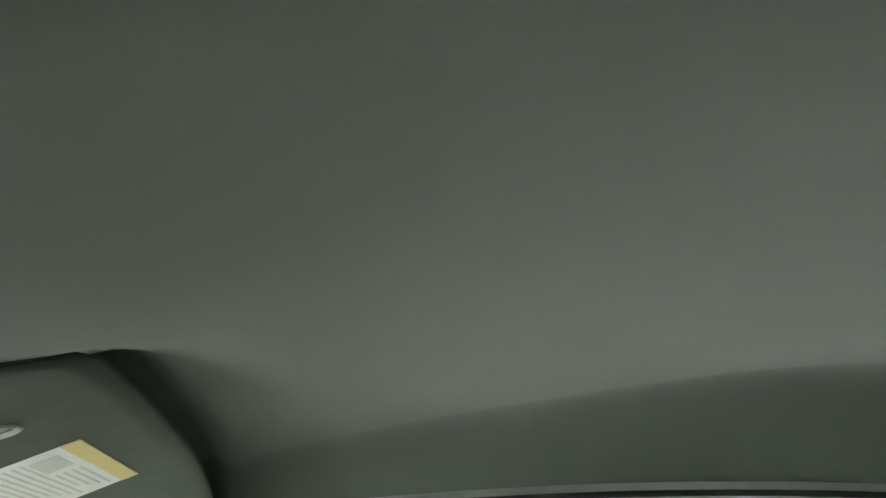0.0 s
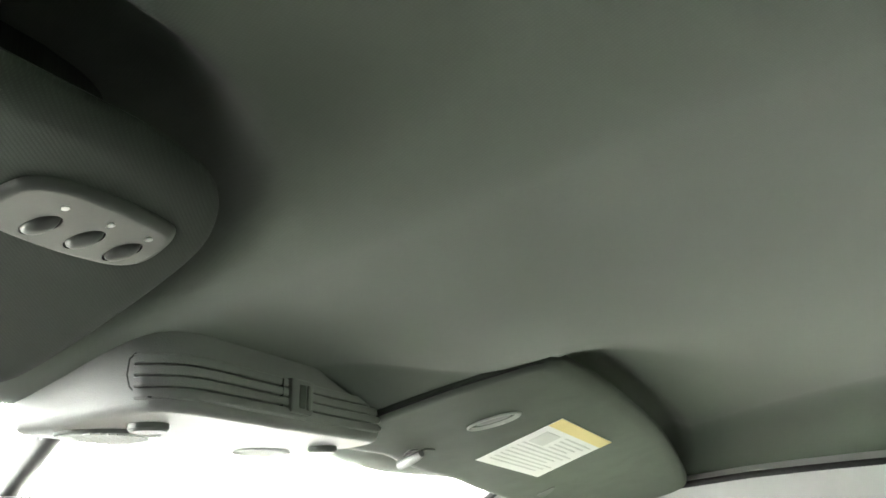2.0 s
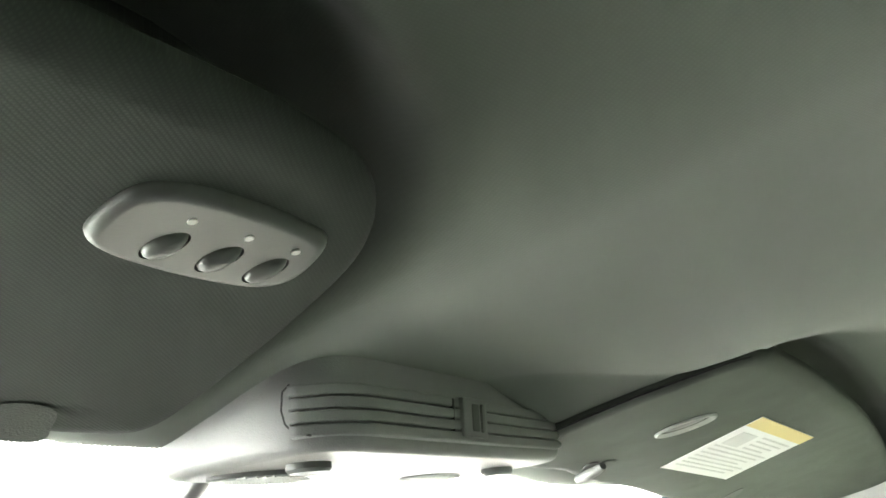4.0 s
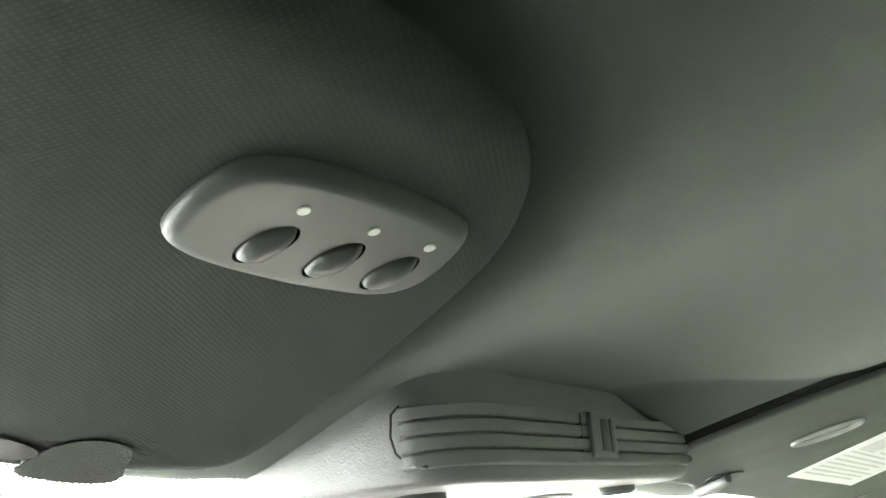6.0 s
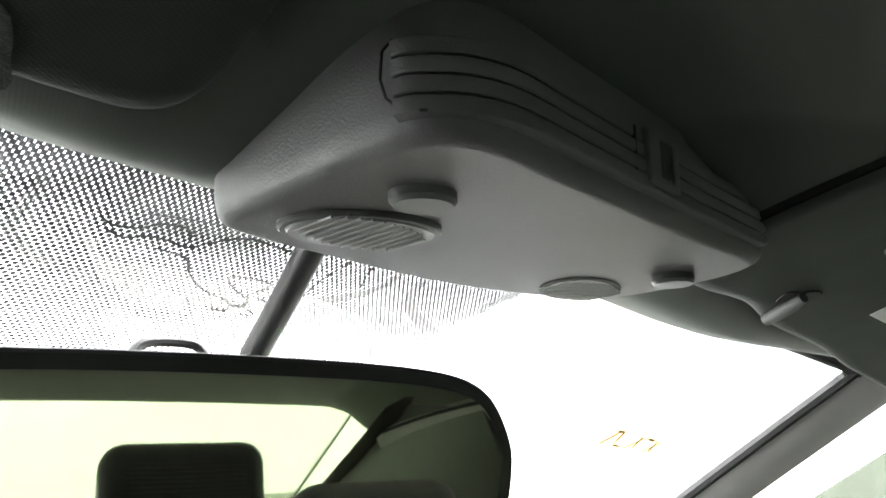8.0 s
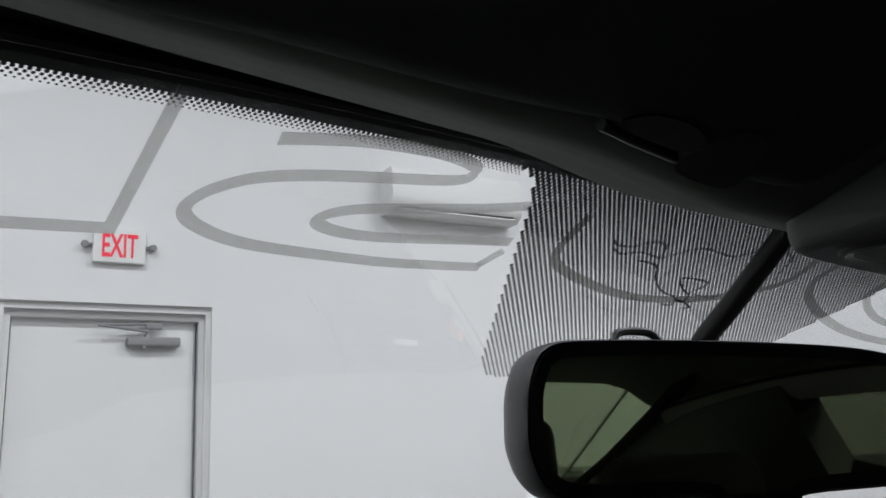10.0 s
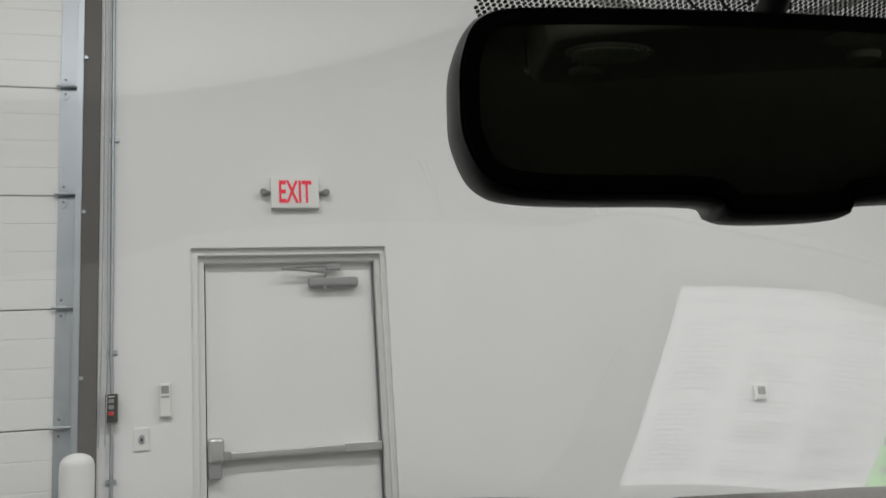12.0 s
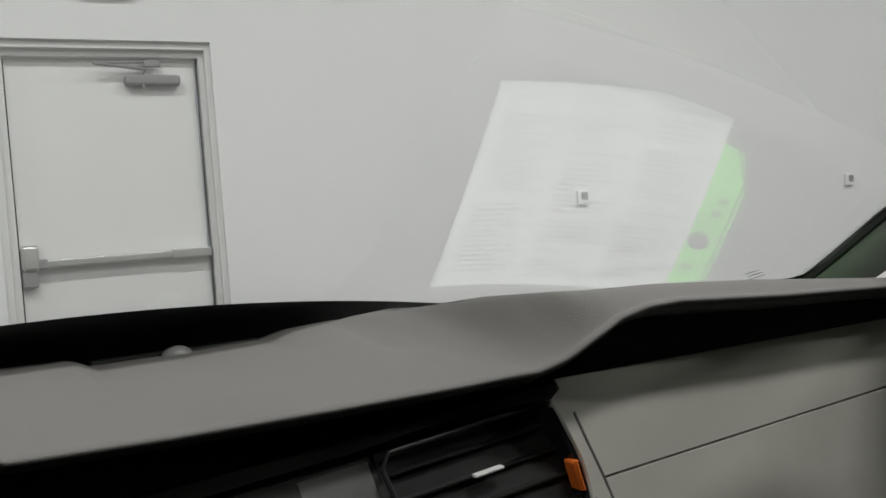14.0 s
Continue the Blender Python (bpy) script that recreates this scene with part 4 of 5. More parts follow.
part("stalk", tube(smooth_line([(0.001, 0.092, 1.301), (0.0032, 0.1, 1.2965), (0.0174, 0.15, 1.2687), (0.0288, 0.19, 1.2465), (0.028, 0.188, 1.232), (0.015, 0.165, 1.215)], 5), [0.0062 + 0.00006 * k for k in range(26)], 12, flat=0.9), BLACK_PLASTIC, mirror, "slim black stalk and cable cover")
part("glass_mount", tube(smooth_line([(-0.021, 0.208, 1.247), (-0.012, 0.212, 1.2565), (0.004, 0.214, 1.259), (0.016, 0.212, 1.2575), (0.019, 0.208, 1.25)], 5), 0.0024, 8), BLACK_PLASTIC, mirror, "black mounting hook on the glass")
part("sensor_foot", rbox(-0.02, 0.03, 0.15, 0.2, 1.225, 1.238, 0.004), BLACK_PLASTIC, mirror)

# ---- dashboard ----
def brow_height(x):
    return float(np.interp(x, [-0.6, -0.4, -0.24, -0.21, -0.188, -0.167, -0.148, -0.07, 0.03, 0.125, 0.165, 0.182, 0.2, 0.222, 0.249, 0.28, 0.4, 0.53, 0.64],
                           [1.005, 1.016, 1.02, 1.018, 1.011, 0.9985, 0.991, 0.988, 0.986, 0.985, 0.988, 0.9945, 1.006, 1.0175, 1.0225, 1.023, 1.014, 1.007, 1.0]))


def brow_front(x):
    return 0.418 - 0.033 * ease(0.12, 0.22, x)


def ridge_y(x):
    """Where the pad is highest, seen from the seats."""
    return float(np.interp(x, [-0.6, 0.09, 0.15, 0.172, 0.182, 0.2, 0.22, 0.64], [0.66, 0.70, 0.68, 0.62, 0.52, 0.43, 0.417, 0.417]))


def ridge_height(x):
    return float(np.interp(x, [-0.6, -0.25, -0.13, -0.08, -0.066, 0.0, 0.078, 0.1, 0.15, 0.175, 0.185, 0.2, 0.283, 0.396, 0.574, 0.64], [0.985, 1.003, 1.0048, 1.0038, 0.9972, 0.9966, 0.9982, 1.0042, 1.009, 1.02, 1.0312, 1.0362, 1.0333, 1.0254, 1.0094, 1.002]))


def dent(x, y):
    """A shallow hollow in the pad, drawn out along the car."""
    return 0.0035 * math.exp(-((x - 0.135 - 0.06 * (y - 0.6)) / 0.011) ** 2) * ease(0.5, 0.56, y) * (1 - ease(0.63, 0.69, y))


def dash_point(u, v):
    x = -0.66 + 1.32 * u
    zb, zr, yr, yb = brow_height(x), ridge_height(x), ridge_y(x), brow_front(x)
    if v < 0.12:
        a = v / 0.12
        return Vector((x, yb + (0.047 - 0.006 * ease(0.12, 0.22, x)) * (1 - a) ** 1.5, zb - 0.014 * (1 - a) ** 0.8 - 0.001))
    if v < 0.2:
        a = (v - 0.12) / 0.08 * math.pi / 2
        return Vector((x, yb + 0.006 * (1 - math.cos(a)), zb - 0.001 + 0.003 * math.sin(a)))
    if v < 0.65:
        a = (v - 0.2) / 0.45
        y0 = yb + 0.006
        return Vector((x, y0 + (yr - y0) * a, zb + 0.002 + (zr - zb - 0.002) * math.sin(a * math.pi / 2) ** 1.2 - dent(x, y0 + (yr - y0) * a)))
    a = (v - 0.65) / 0.35
    ye = 0.795 - bow(x) * 0.9
    zt = 0.955 - 0.03 * ease(0.1, 0.24, x)
    return Vector((x, yr + (ye - yr) * a, zr + (zt - zr) * ease(0.0, 0.6 - 0.575 * ease(0.1, 0.2, x), a)))


dash = thing("dashboard", (0.0, 0.5, 0.6), "grey grained dashboard with a double brow above dark vents", "dashboard")
part("top_pad", sheet(240, 60, lambda u, v: dash_point(u, 0.65 * v)), DASH_PAD, dash, angle=60)
part("rear_shelf", sheet(120, 24, lambda u, v: dash_point(u, 0.65 + 0.35 * v)), SHELF_DARK, dash, "dark shelf between the pad and the glass", angle=60)


def face_point(u, v):
    """The panels below the brow."""
    x = -0.66 + 1.32 * u
    prof = [(0.462 - 0.036 * ease(0.14, 0.22, x), 0.974 - 0.016 * ease(0.14, 0.22, x)), (0.452 - 0.026 * ease(0.14, 0.22, x), 0.96 - 0.015 * ease(0.14, 0.22, x)), (0.44 - 0.014 * ease(0.14, 0.22, x), 0.935 - 0.01 * ease(0.14, 0.22, x)), (0.42, 0.885), (0.40, 0.80), (0.385, 0.68), (0.42, 0.55), (0.5, 0.4)]
    t = v * (len(prof) - 1)
    i = min(int(t), len(prof) - 2)
    f = t - i
    back = 0.003 * ease(0.205, 0.234, x)
    return Vector((x, prof[i][0] * (1 - f) + prof[i + 1][0] * f + back, prof[i][1] * (1 - f) + prof[i + 1][1] * f))


part("fascia", sheet(40, 28, face_point), DASH_DARK, dash, "dark fascia under the brow")


def slope_panel(x0, x1, z0, z1, lift, nx=12, ny=4, sk=0.0):
    """A panel laid on the sloping fascia, from z0 (low) to z1."""
    def fn(u, v):
        z = z0 + (z1 - z0) * v
        y = float(np.interp(z, [0.68, 0.80, 0.885, 0.93, 0.965, 0.99], [0.385, 0.40, 0.42, 0.44, 0.452, 0.462])) - lift
        return Vector((x0 + (x1 - x0) * u + sk * (1 - v), y, z))
    return sheet(nx, ny, fn, (0, 0.008, 0))


def tilt(bm):
    """The centre stack falls away slightly towards the driver."""
    for v in bm.verts:
        v.co.z += 0.07 * (v.co.x - 0.2)
    return bm


def panel_y(z):
    """The passenger's side leans back a little towards the top."""
    return 0.4085 + 0.16 * (z - 0.899)


def upper_panel(u, v):
    """From the crease up into the hollow under the brow."""
    low = 0.9056 + 0.0085 * u
    z = low + (0.9765 - 0.007 * u - low) * v
    x0 = 0.2185 - 0.0285 * v
    return Vector((x0 + (0.64 - x0) * u, panel_y(z), z))


def lid_panel(u, v):
    z = 0.7 + (0.9036 + 0.0085 * u - 0.7) * v
    x0 = 0.262 - 0.0435 * v
    return Vector((x0 + (0.64 - x0) * u, panel_y(z), z))


part("passenger_panel", sheet(16, 16, upper_panel, (0, 0.003, 0)), DASH_SILVER, dash, "satin grey passenger trim panel")
part("glovebox_lid", sheet(16, 10, lid_panel, (0, 0.006, 0)), DASH_SILVER, dash, "satin grey glovebox lid")
stack = part("console_surround", tilt(slope_panel(-0.02, 0.2, 0.74, 0.966, 0.002)), DASH_DARK, dash, "dark centre console surround")
vent = part("air_vent", tilt(slope_panel(0.058, 0.199, 0.862, 0.957, 0.006, sk=0.014)), BLACK_PLASTIC, dash, "black air vent with horizontal slats")
for k in range(5):
    z = 0.878 + 0.0165 * k
    y = float(np.interp(z, [0.8, 0.885, 0.93, 0.965], [0.4, 0.42, 0.44, 0.452])) - 0.012
    o = part("slat", tilt(rbox(0.064 + 0.002 * (4 - k), 0.202 + 0.003 * (4 - k), y + 0.0005, y + 0.009, z - 0.0009, z + 0.0009, 0.0006)), SLAT_GREY, vent)
    o.matrix_basis = Matrix.Identity(4)
o = part("slat_tab", tilt(rbox(0.119, 0.1425, 0.42, 0.4255, 0.9288, 0.9314, 0.0012)), LABEL_WHITE, vent, "pale slat tab")
o.matrix_basis = Matrix.Identity(4)
o = part("vent_frame", tilt(tube([(0.074, 0.405, 0.872), (0.0655, 0.418, 0.915), (0.0575, 0.43, 0.95), (0.064, 0.434, 0.9585), (0.14, 0.433, 0.9595), (0.184, 0.4325, 0.9595), (0.1945, 0.429, 0.953), (0.204, 0.416, 0.915), (0.214, 0.404, 0.87)], 0.0019, 10)), BLACK_PLASTIC, vent, "glossy black vent frame")
o.matrix_basis = Matrix.Identity(4)
OUTER = smooth_line([(-0.1400, 0.4420, 0.9495), (-0.0100, 0.4405, 0.9588), (0.0500, 0.4390, 0.9630), (0.1155, 0.4385, 0.9670), (0.1650, 0.4300, 0.9705), (0.1885, 0.4203, 0.9726), (0.1985, 0.4180, 0.9586), (0.2082, 0.4137, 0.9318), (0.2176, 0.4096, 0.9056), (0.2235, 0.4065, 0.8862), (0.2355, 0.3960, 0.8400)], 4)
INNER = smooth_line([(-0.1400, 0.4385, 0.9400), (-0.0100, 0.4370, 0.9490), (0.0520, 0.4360, 0.9535), (0.0963, 0.4355, 0.9587), (0.1550, 0.4300, 0.9612), (0.1793, 0.4189, 0.9642), (0.1863, 0.4180, 0.9581), (0.1938, 0.4151, 0.9403), (0.2013, 0.4118, 0.9198), (0.2057, 0.4071, 0.8903), (0.2137, 0.3960, 0.8400)], 4)
IN = Vector((0, 0.0015, 0))
for nm, a, b, mt in (("surround_edge", 0, 22, SLAT_GREY), ("surround_side", 21, len(OUTER), DASH_SILVER)):
    part(nm, loft([[o + Vector((0, 0.012, 0)), o + IN, o.lerp(i, 0.06), o.lerp(i, 0.9), i + IN, i + Vector((0, 0.02, 0))] for o, i in list(zip(OUTER, INNER))[a:b]]), mt, dash, "surround of the vent")
part("panel_edge", tube([o + Vector((0.0004, 0.0002, 0)) for o in OUTER[25:]], 0.0011, 8), GREY_SATIN, dash, "pale grey panel edge")
part("vent_cheek", loft([[i + Vector((-0.0005, 0.0025, 0)), i + Vector((-0.004, 0.003, 0)), i + Vector((-0.0085, 0.02, 0)), i + Vector((-0.001, 0.022, 0))] for i in INNER[24:]]), PIANO_BLACK, dash, "glossy black side of the vent")
part("hazard_lens", loft([[Vector((x, 0.4105, z)), Vector((x + 0.0025, 0.4085, z)), Vector((x + 0.0048, 0.4105, z)), Vector((x + 0.0045, 0.42, z)), Vector((x, 0.42, z))] for x, z in ((0.1927, 0.921), (0.192, 0.9195), (0.1935, 0.913), (0.1955, 0.906), (0.197, 0.901), (0.1976, 0.8998))]), ORANGE, dash, "orange reflective insert")
part("chrome_foot", tube([(0.2035, 0.408, 0.893), (0.207, 0.404, 0.88)], 0.0045, 10), CHROME, dash, "bright metal foot")
part("blank_button", tilt(slope_panel(0.006, 0.053, 0.9, 0.9545, 0.0065, 4, 3, sk=0.008)), BUTTON_GREY, dash, "blank grey button")
part("left_vent", tilt(slope_panel(-0.15, 0.0, 0.862, 0.957, 0.006)), BLACK_PLASTIC, dash, "black air vent")
dome = [(0.0138 * math.cos(a), 0.0098 * math.sin(a)) for a in [math.pi / 2 * k / 7 for k in range(8)]]
part("sun_sensor", loft([[Vector((0.0035 + max(r, 0.0004) * math.cos(2 * math.pi * k / 28), 0.69 + 0.8 * max(r, 0.0004) * math.sin(2 * math.pi * k / 28), 0.994 + h)) for k in range(28)] for r, h in dome]), GREY_SATIN, dash, "small domed sun sensor")
part("defroster_slot", rbox(-0.064, 0.078, 0.692, 0.705, 0.985, 0.9992, 0.001), PANEL_GREY, dash, "narrow grey defroster strip")

# sheets lying behind the passenger brow, mirrored by the windscreen
PZ = 0.93


def lay(x, y, dz=0.0):
    return Vector((x, y, PZ + dz))


def quad_sheet(c, off, u0=0.0, u1=1.0, v0=0.0, v1=1.0, n=6):
    def fn(a, b):
        u, v = u0 + (u1 - u0) * a, v0 + (v1 - v0) * b
        x = (c[0][0] * (1 - u) + c[1][0] * u) * (1 - v) + (c[3][0] * (1 - u) + c[2][0] * u) * v
        y = (c[0][1] * (1 - u) + c[1][1] * u) * (1 - v) + (c[3][1] * (1 - u) + c[2][1] * u) * v
        return lay(x, y, off)
    return sheet(n, n, fn, (0, 0, 0.0008))


SHEET = [(0.295, 0.481), (0.525, 0.428), (0.546, 0.655), (0.288, 0.72)]
paper = thing("printed_sheet", (0.42, 0.59, PZ), "white printed paper sheet lying behind the dashboard brow", "paper sheet")
part("sheet", quad_sheet(SHEET, 0.004), PAPER, paper, smooth=False)
rng = random.Random(4)
for col in range(3):
    for k in range(34):
        if rng.random() < 0.16:
            continue
        u0 = 0.05 + 0.315 * col + rng.uniform(0.0, 0.02)
        v0 = 0.06 + 0.0265 * k
        part("text_bar", quad_sheet(SHEET, 0.0052, u0, u0 + rng.uniform(0.12, 0.27), v0, v0 + 0.011, 1), PAPER_INK, paper, smooth=False)
tag = thing("hang_tag", (0.56, 0.55, PZ), "bright green cut-corner card tag with a round hole", "tag")
G = [(0.52, 0.462), (0.547, 0.46), (0.573, 0.497), (0.587, 0.63), (0.54, 0.645)]
bm = bmesh.new()
hole = [Vector((0.554 + 0.0125 * math.cos(2 * math.pi * k / 24), 0.578 + 0.011 * math.sin(2 * math.pi * k / 24))) for k in range(24)]


def tag_edge(p):
    """The tag's border in the direction from its hole."""
    c = Vector((0.554, 0.578))
    d = (p - c).normalized()
    best = 9.0
    for a, b in zip(G, G[1:] + G[:1]):
        a, b = Vector(a), Vector(b)
        e = b - a
        den = d.x * e.y - d.y * e.x
        if abs(den) > 1e-9:
            t = ((a.x - c.x) * e.y - (a.y - c.y) * e.x) / den
            s = ((a.x - c.x) * d.y - (a.y - c.y) * d.x) / den
            if t > 0 and -0.001 <= s <= 1.001:
                best = min(best, t)
    return c + d * best


rings = [[bm.verts.new(lay(q.x, q.y, h)) for q in pts] for pts, h in ((hole, 0.0015), ([tag_edge(q) for q in hole], 0.0015), ([tag_edge(q) for q in hole], 0.0027), (hole, 0.0027))]
for a, b in zip(rings, rings[1:] + rings[:1]):
    for k in range(24):
        bm.faces.new((a[k], a[(k + 1) % 24], b[(k + 1) % 24], b[k]))
part("card", bm, TAG_GREEN, tag, smooth=False)
part("border", tube([lay(0.528, 0.466, 0.003), lay(0.545, 0.465, 0.003), lay(0.568, 0.499, 0.003), lay(0.582, 0.62, 0.003)], 0.0009, 6), TAG_DARK, tag, "dark printed border")
for y in (0.525, 0.54, 0.61):
    part("print_mark", quad_sheet([(0.551, y), (0.561, y - 0.004), (0.562, y + 0.002), (0.552, y + 0.006)], 0.0034, n=1), TAG_DARK, tag, smooth=False)

# ---- seats and shell behind the camera ----
def seat(x, y, back_h, label, width=0.5, head=True, wide=0.13):
    ob = thing("car_seat", (x, y, 0.25), label, "car seat", group="car seats")
    part("cushion", pad([Vector((x - width / 2 + 0.02, y - 0.05)), Vector((x + width / 2 - 0.02, y - 0.05)), Vector((x + width / 2, y + 0.42)), Vector((x - width / 2, y + 0.42))], lambda a, b: 0.32, 0.2, 0.06), SEAT_CLOTH, ob)
    m = Matrix.Translation((x, y, 0.5)) @ Matrix.Rotation(radians(16), 4, "X")
    part("backrest", rbox(-width / 2, width / 2, -0.09, 0.06, 0.0, back_h, 0.05, 4, m=m), SEAT_CLOTH, ob)
    if head:
        part("headrest", rbox(-wide, wide, -0.06, 0.05, back_h + 0.02, back_h + 0.2, 0.045, 4, m=m), SEAT_CLOTH, ob)
        for s in (-0.06, 0.06):
            part("headrest_post", tube([m @ Vector((s, 0, back_h - 0.02)), m @ Vector((s, 0, back_h + 0.06))], 0.006, 8), CHROME, ob)
    return ob


seat(0.41, -0.62, 0.42, "dark cloth front passenger seat with headrest", 0.46)
seat(0.235, -1.16, 0.45, "dark cloth rear seat with headrest", 0.36, wide=0.155)
seat(-0.19, -1.16, 0.45, "dark cloth rear seat with headrest", 0.36, wide=0.1)

body = thing("car_shell", (0, -0.5, 0.15), "car body shell with roof, doors and hood", "car body", kind="structure")
part("roof", sheet(30, 30, lambda u, v: roof_point(u, 0.02 + 0.98 * v) + Vector((0.06 * (u - 0.5), 0, 0.03)), (0, 0, 0.012)), HOOD_PAINT, body, "pale silver roof skin")
for s in (-1, 1):
    part("door_panel", loft([[(s * 0.655, y, 0.3), (s * 0.75, y, 0.3), (s * 0.75, y, top - 0.02), (s * 0.72, y, top), (s * 0.67, y, top), (s * 0.655, y, top - 0.015)] for y, top in ((0.62, 0.955), (0.45, 0.985), (0.1, 1.02), (-0.3, 1.055), (-0.74, 1.09), (-2.0, 0.93))]), BLACK_PLASTIC, body, "dark door trim")
    part("quarter_panel", loft([[(s * x0, front, z), (s * (x0 + 0.06), front, z), (s * (x0 + 0.06), rear, z), (s * x0, rear, z)] for x0, front, rear, z in ((0.6, -0.8, -1.1, 1.205), (0.605, -0.755, -1.235, 1.14), (0.62, -0.68, -1.5, 1.033), (0.645, -0.55, -1.86, 0.89))]), BLACK_PLASTIC, body, "dark rear quarter trim")
    part("pillar_trim", loft([[(s * (x - 0.028), y, z), (s * x, y + 0.03, z + 0.02), (s * (x + 0.05), y + 0.02, z + 0.02), (s * (x + 0.05), y - 0.03, z - 0.02), (s * x, y - 0.035, z - 0.02)] for x, y, z in ((0.585, -1.09, 1.2), (0.595, -1.235, 1.138), (0.615, -1.5, 1.03), (0.645, -1.82, 0.92))]), SHELF_DARK, body, "grey rear roof pillar trim")
    part("side_window", loft([[Vector((s * x, y, z)) for y, z in ((-1.0, 0.9), (0.45, 0.9), (0.45, 1.0), (0.3, 1.085), (0.1, 1.19), (0.0, 1.225), (-0.4, 1.23), (-0.8, 1.22), (-1.0, 1.22))] for x in (0.668, 0.672)]), SIDE_GLASS if s > 0 else LIGHT_CUT_GLASS, body, "door glass with tint added to hold back side light", smooth=False)
    part("window_divider", tube([(s * 0.668, -1.47, 1.222), (s * 0.668, -1.78, 1.052), (s * 0.668, -2.08, 0.887)], 0.004, 8), BLACK_RUBBER, body, "thin black window divider")
    part("quarter_window", loft([[Vector((s * x, y, z)) for y, z in ((-2.045, 0.9), (-1.01, 0.9), (-1.01, 1.25), (-1.42, 1.25), (-1.49, 1.205))] for x in (0.668, 0.672)]), REAR_GLASS, body, "tinted rear quarter glass", smooth=False)
part("rear_window", sheet(8, 6, lambda u, v: Vector((-0.664 + 1.328 * u, -1.48 - 0.6 * v - 0.1 * (1 - (2 * u - 1) ** 2), 1.215 - 0.33 * v)), (0, -0.002, 0.004)), REAR_GLASS, body, "tinted rear window", smooth=False)
part("parcel_shelf", rbox(-0.66, 0.66, -2.15, -1.45, 0.86, 0.9, 0.01), DASH_DARK, body, "dark parcel shelf")
part("floor_pan", rbox(-0.7, 0.7, -2.0, 0.6, 0.22, 0.26, 0.01), BLACK_RUBBER, body, "dark floor pan")
part("bulkhead", rbox(-0.66, 0.66, 0.56, 0.62, 0.25, 0.93, 0.01), BLACK_RUBBER, body, "dark bulkhead")
part("tail", rbox(-0.7, 0.7, -2.3, -2.14, 0.3, 0.9, 0.03), HOOD_PAINT, body)


def hood_point(u, v):
    x = -0.74 + 1.48 * u
    y = 0.86 - 0.35 * bow(x) + 1.1 * v
    z = 0.945 + 0.028 * math.exp(-((v - 0.35) / 0.35) ** 2) * (1 - (x / 0.74) ** 2 * 0.5) - 0.07 * ease(0.55, 1.0, v) - 0.05 * (x / 0.74) ** 4
    return Vector((x, y, z))


part("hood", sheet(40, 24, hood_point, (0, 0, -0.01)), HOOD_PAINT, body, "pale silver engine hood")
part("cowl", rbox(-0.62, 0.62, 0.77, 0.9, 0.9, 0.925, 0.005), BLACK_PLASTIC, body, "black cowl panel")
part("front_end", rbox(-0.74, 0.74, 1.7, 1.96, 0.3, 0.86, 0.05, 3), HOOD_PAINT, body)
for s in (-1, 1):
    part("wing", rbox(*(sorted((s * 0.72, s * 0.82))), 0.6, 1.9, 0.35, 0.9, 0.04, 3), HOOD_PAINT, body)
    part("rear_wing", rbox(*(sorted((s * 0.72, s * 0.82))), -2.25, -0.75, 0.35, 0.9, 0.04, 3), HOOD_PAINT, body)
    part("door_skin", rbox(*(sorted((s * 0.752, s * 0.81))), -0.745, 0.595, 0.26, 0.94, 0.03, 3), HOOD_PAINT, body, "pale silver door skin")
    for y in (1.22, -1.55):
        def ring(r, x):
            return [Vector((s * x, y + r * math.cos(2 * math.pi * k / 32), 0.325 + r * math.sin(2 * math.pi * k / 32))) for k in range(32)]
        wheel = part("wheel", loft([ring(r, x) for r, x in ((0.225, 0.63), (0.3, 0.63), (0.323, 0.66), (0.325, 0.8), (0.3, 0.832), (0.228, 0.836), (0.222, 0.81))]), BLACK_RUBBER, body, "black rubber tyre")
        o = part("rim", loft([ring(r, x) for r, x in ((0.221, 0.7), (0.221, 0.826), (0.2, 0.83), (0.185, 0.79), (0.06, 0.8), (0.05, 0.815))]), BRUSHED, wheel, "brushed metal wheel rim")
        o.matrix_basis = Matrix.Identity(4)


# ---- the workshop ----
X0, X1, Y0, Y1 = -9.0, 13.0, -10.0, 5.0
OPEN_L, OPEN_R, OPEN_H = -4.75, -1.065, 4.3        # overhead door
DOOR_L, DOOR_R, DOOR_H = -0.39, 0.65, 2.15       # exit door leaf

bm = rbox(OPEN_R, DOOR_L - 0.075, 5.0, 5.2, 0, CEIL, 0)
rbox(DOOR_R + 0.061, X1, 5.0, 5.2, 0, CEIL, 0, bm=bm)
rbox(DOOR_L - 0.075, DOOR_R + 0.061, 5.0, 5.2, DOOR_H + 0.09, CEIL, 0, bm=bm)
rbox(X0, OPEN_L, 5.0, 5.2, 0, CEIL, 0, bm=bm)
rbox(OPEN_L, OPEN_R, 5.0, 5.2, OPEN_H, CEIL, 0, bm=bm)
solid("wall_north", bm, WALL_WHITE, "smooth white painted workshop wall", "wall", True, "structure", smooth=False)
solid("wall_south", rbox(X0, X1, Y0 - 0.2, Y0, 0, CEIL, 0), WALL_WHITE, "white painted workshop wall", "wall", True, "structure", smooth=False)
solid("wall_west", rbox(X0 - 0.2, X0, Y0, Y1, 0, CEIL, 0), WALL_WHITE, "white painted workshop wall", "wall", True, "structure", smooth=False)
solid("wall_east", rbox(X1, X1 + 0.2, Y0, Y1, 0, CEIL, 0), WALL_WHITE, "white painted workshop wall", "wall", True, "structure", smooth=False)
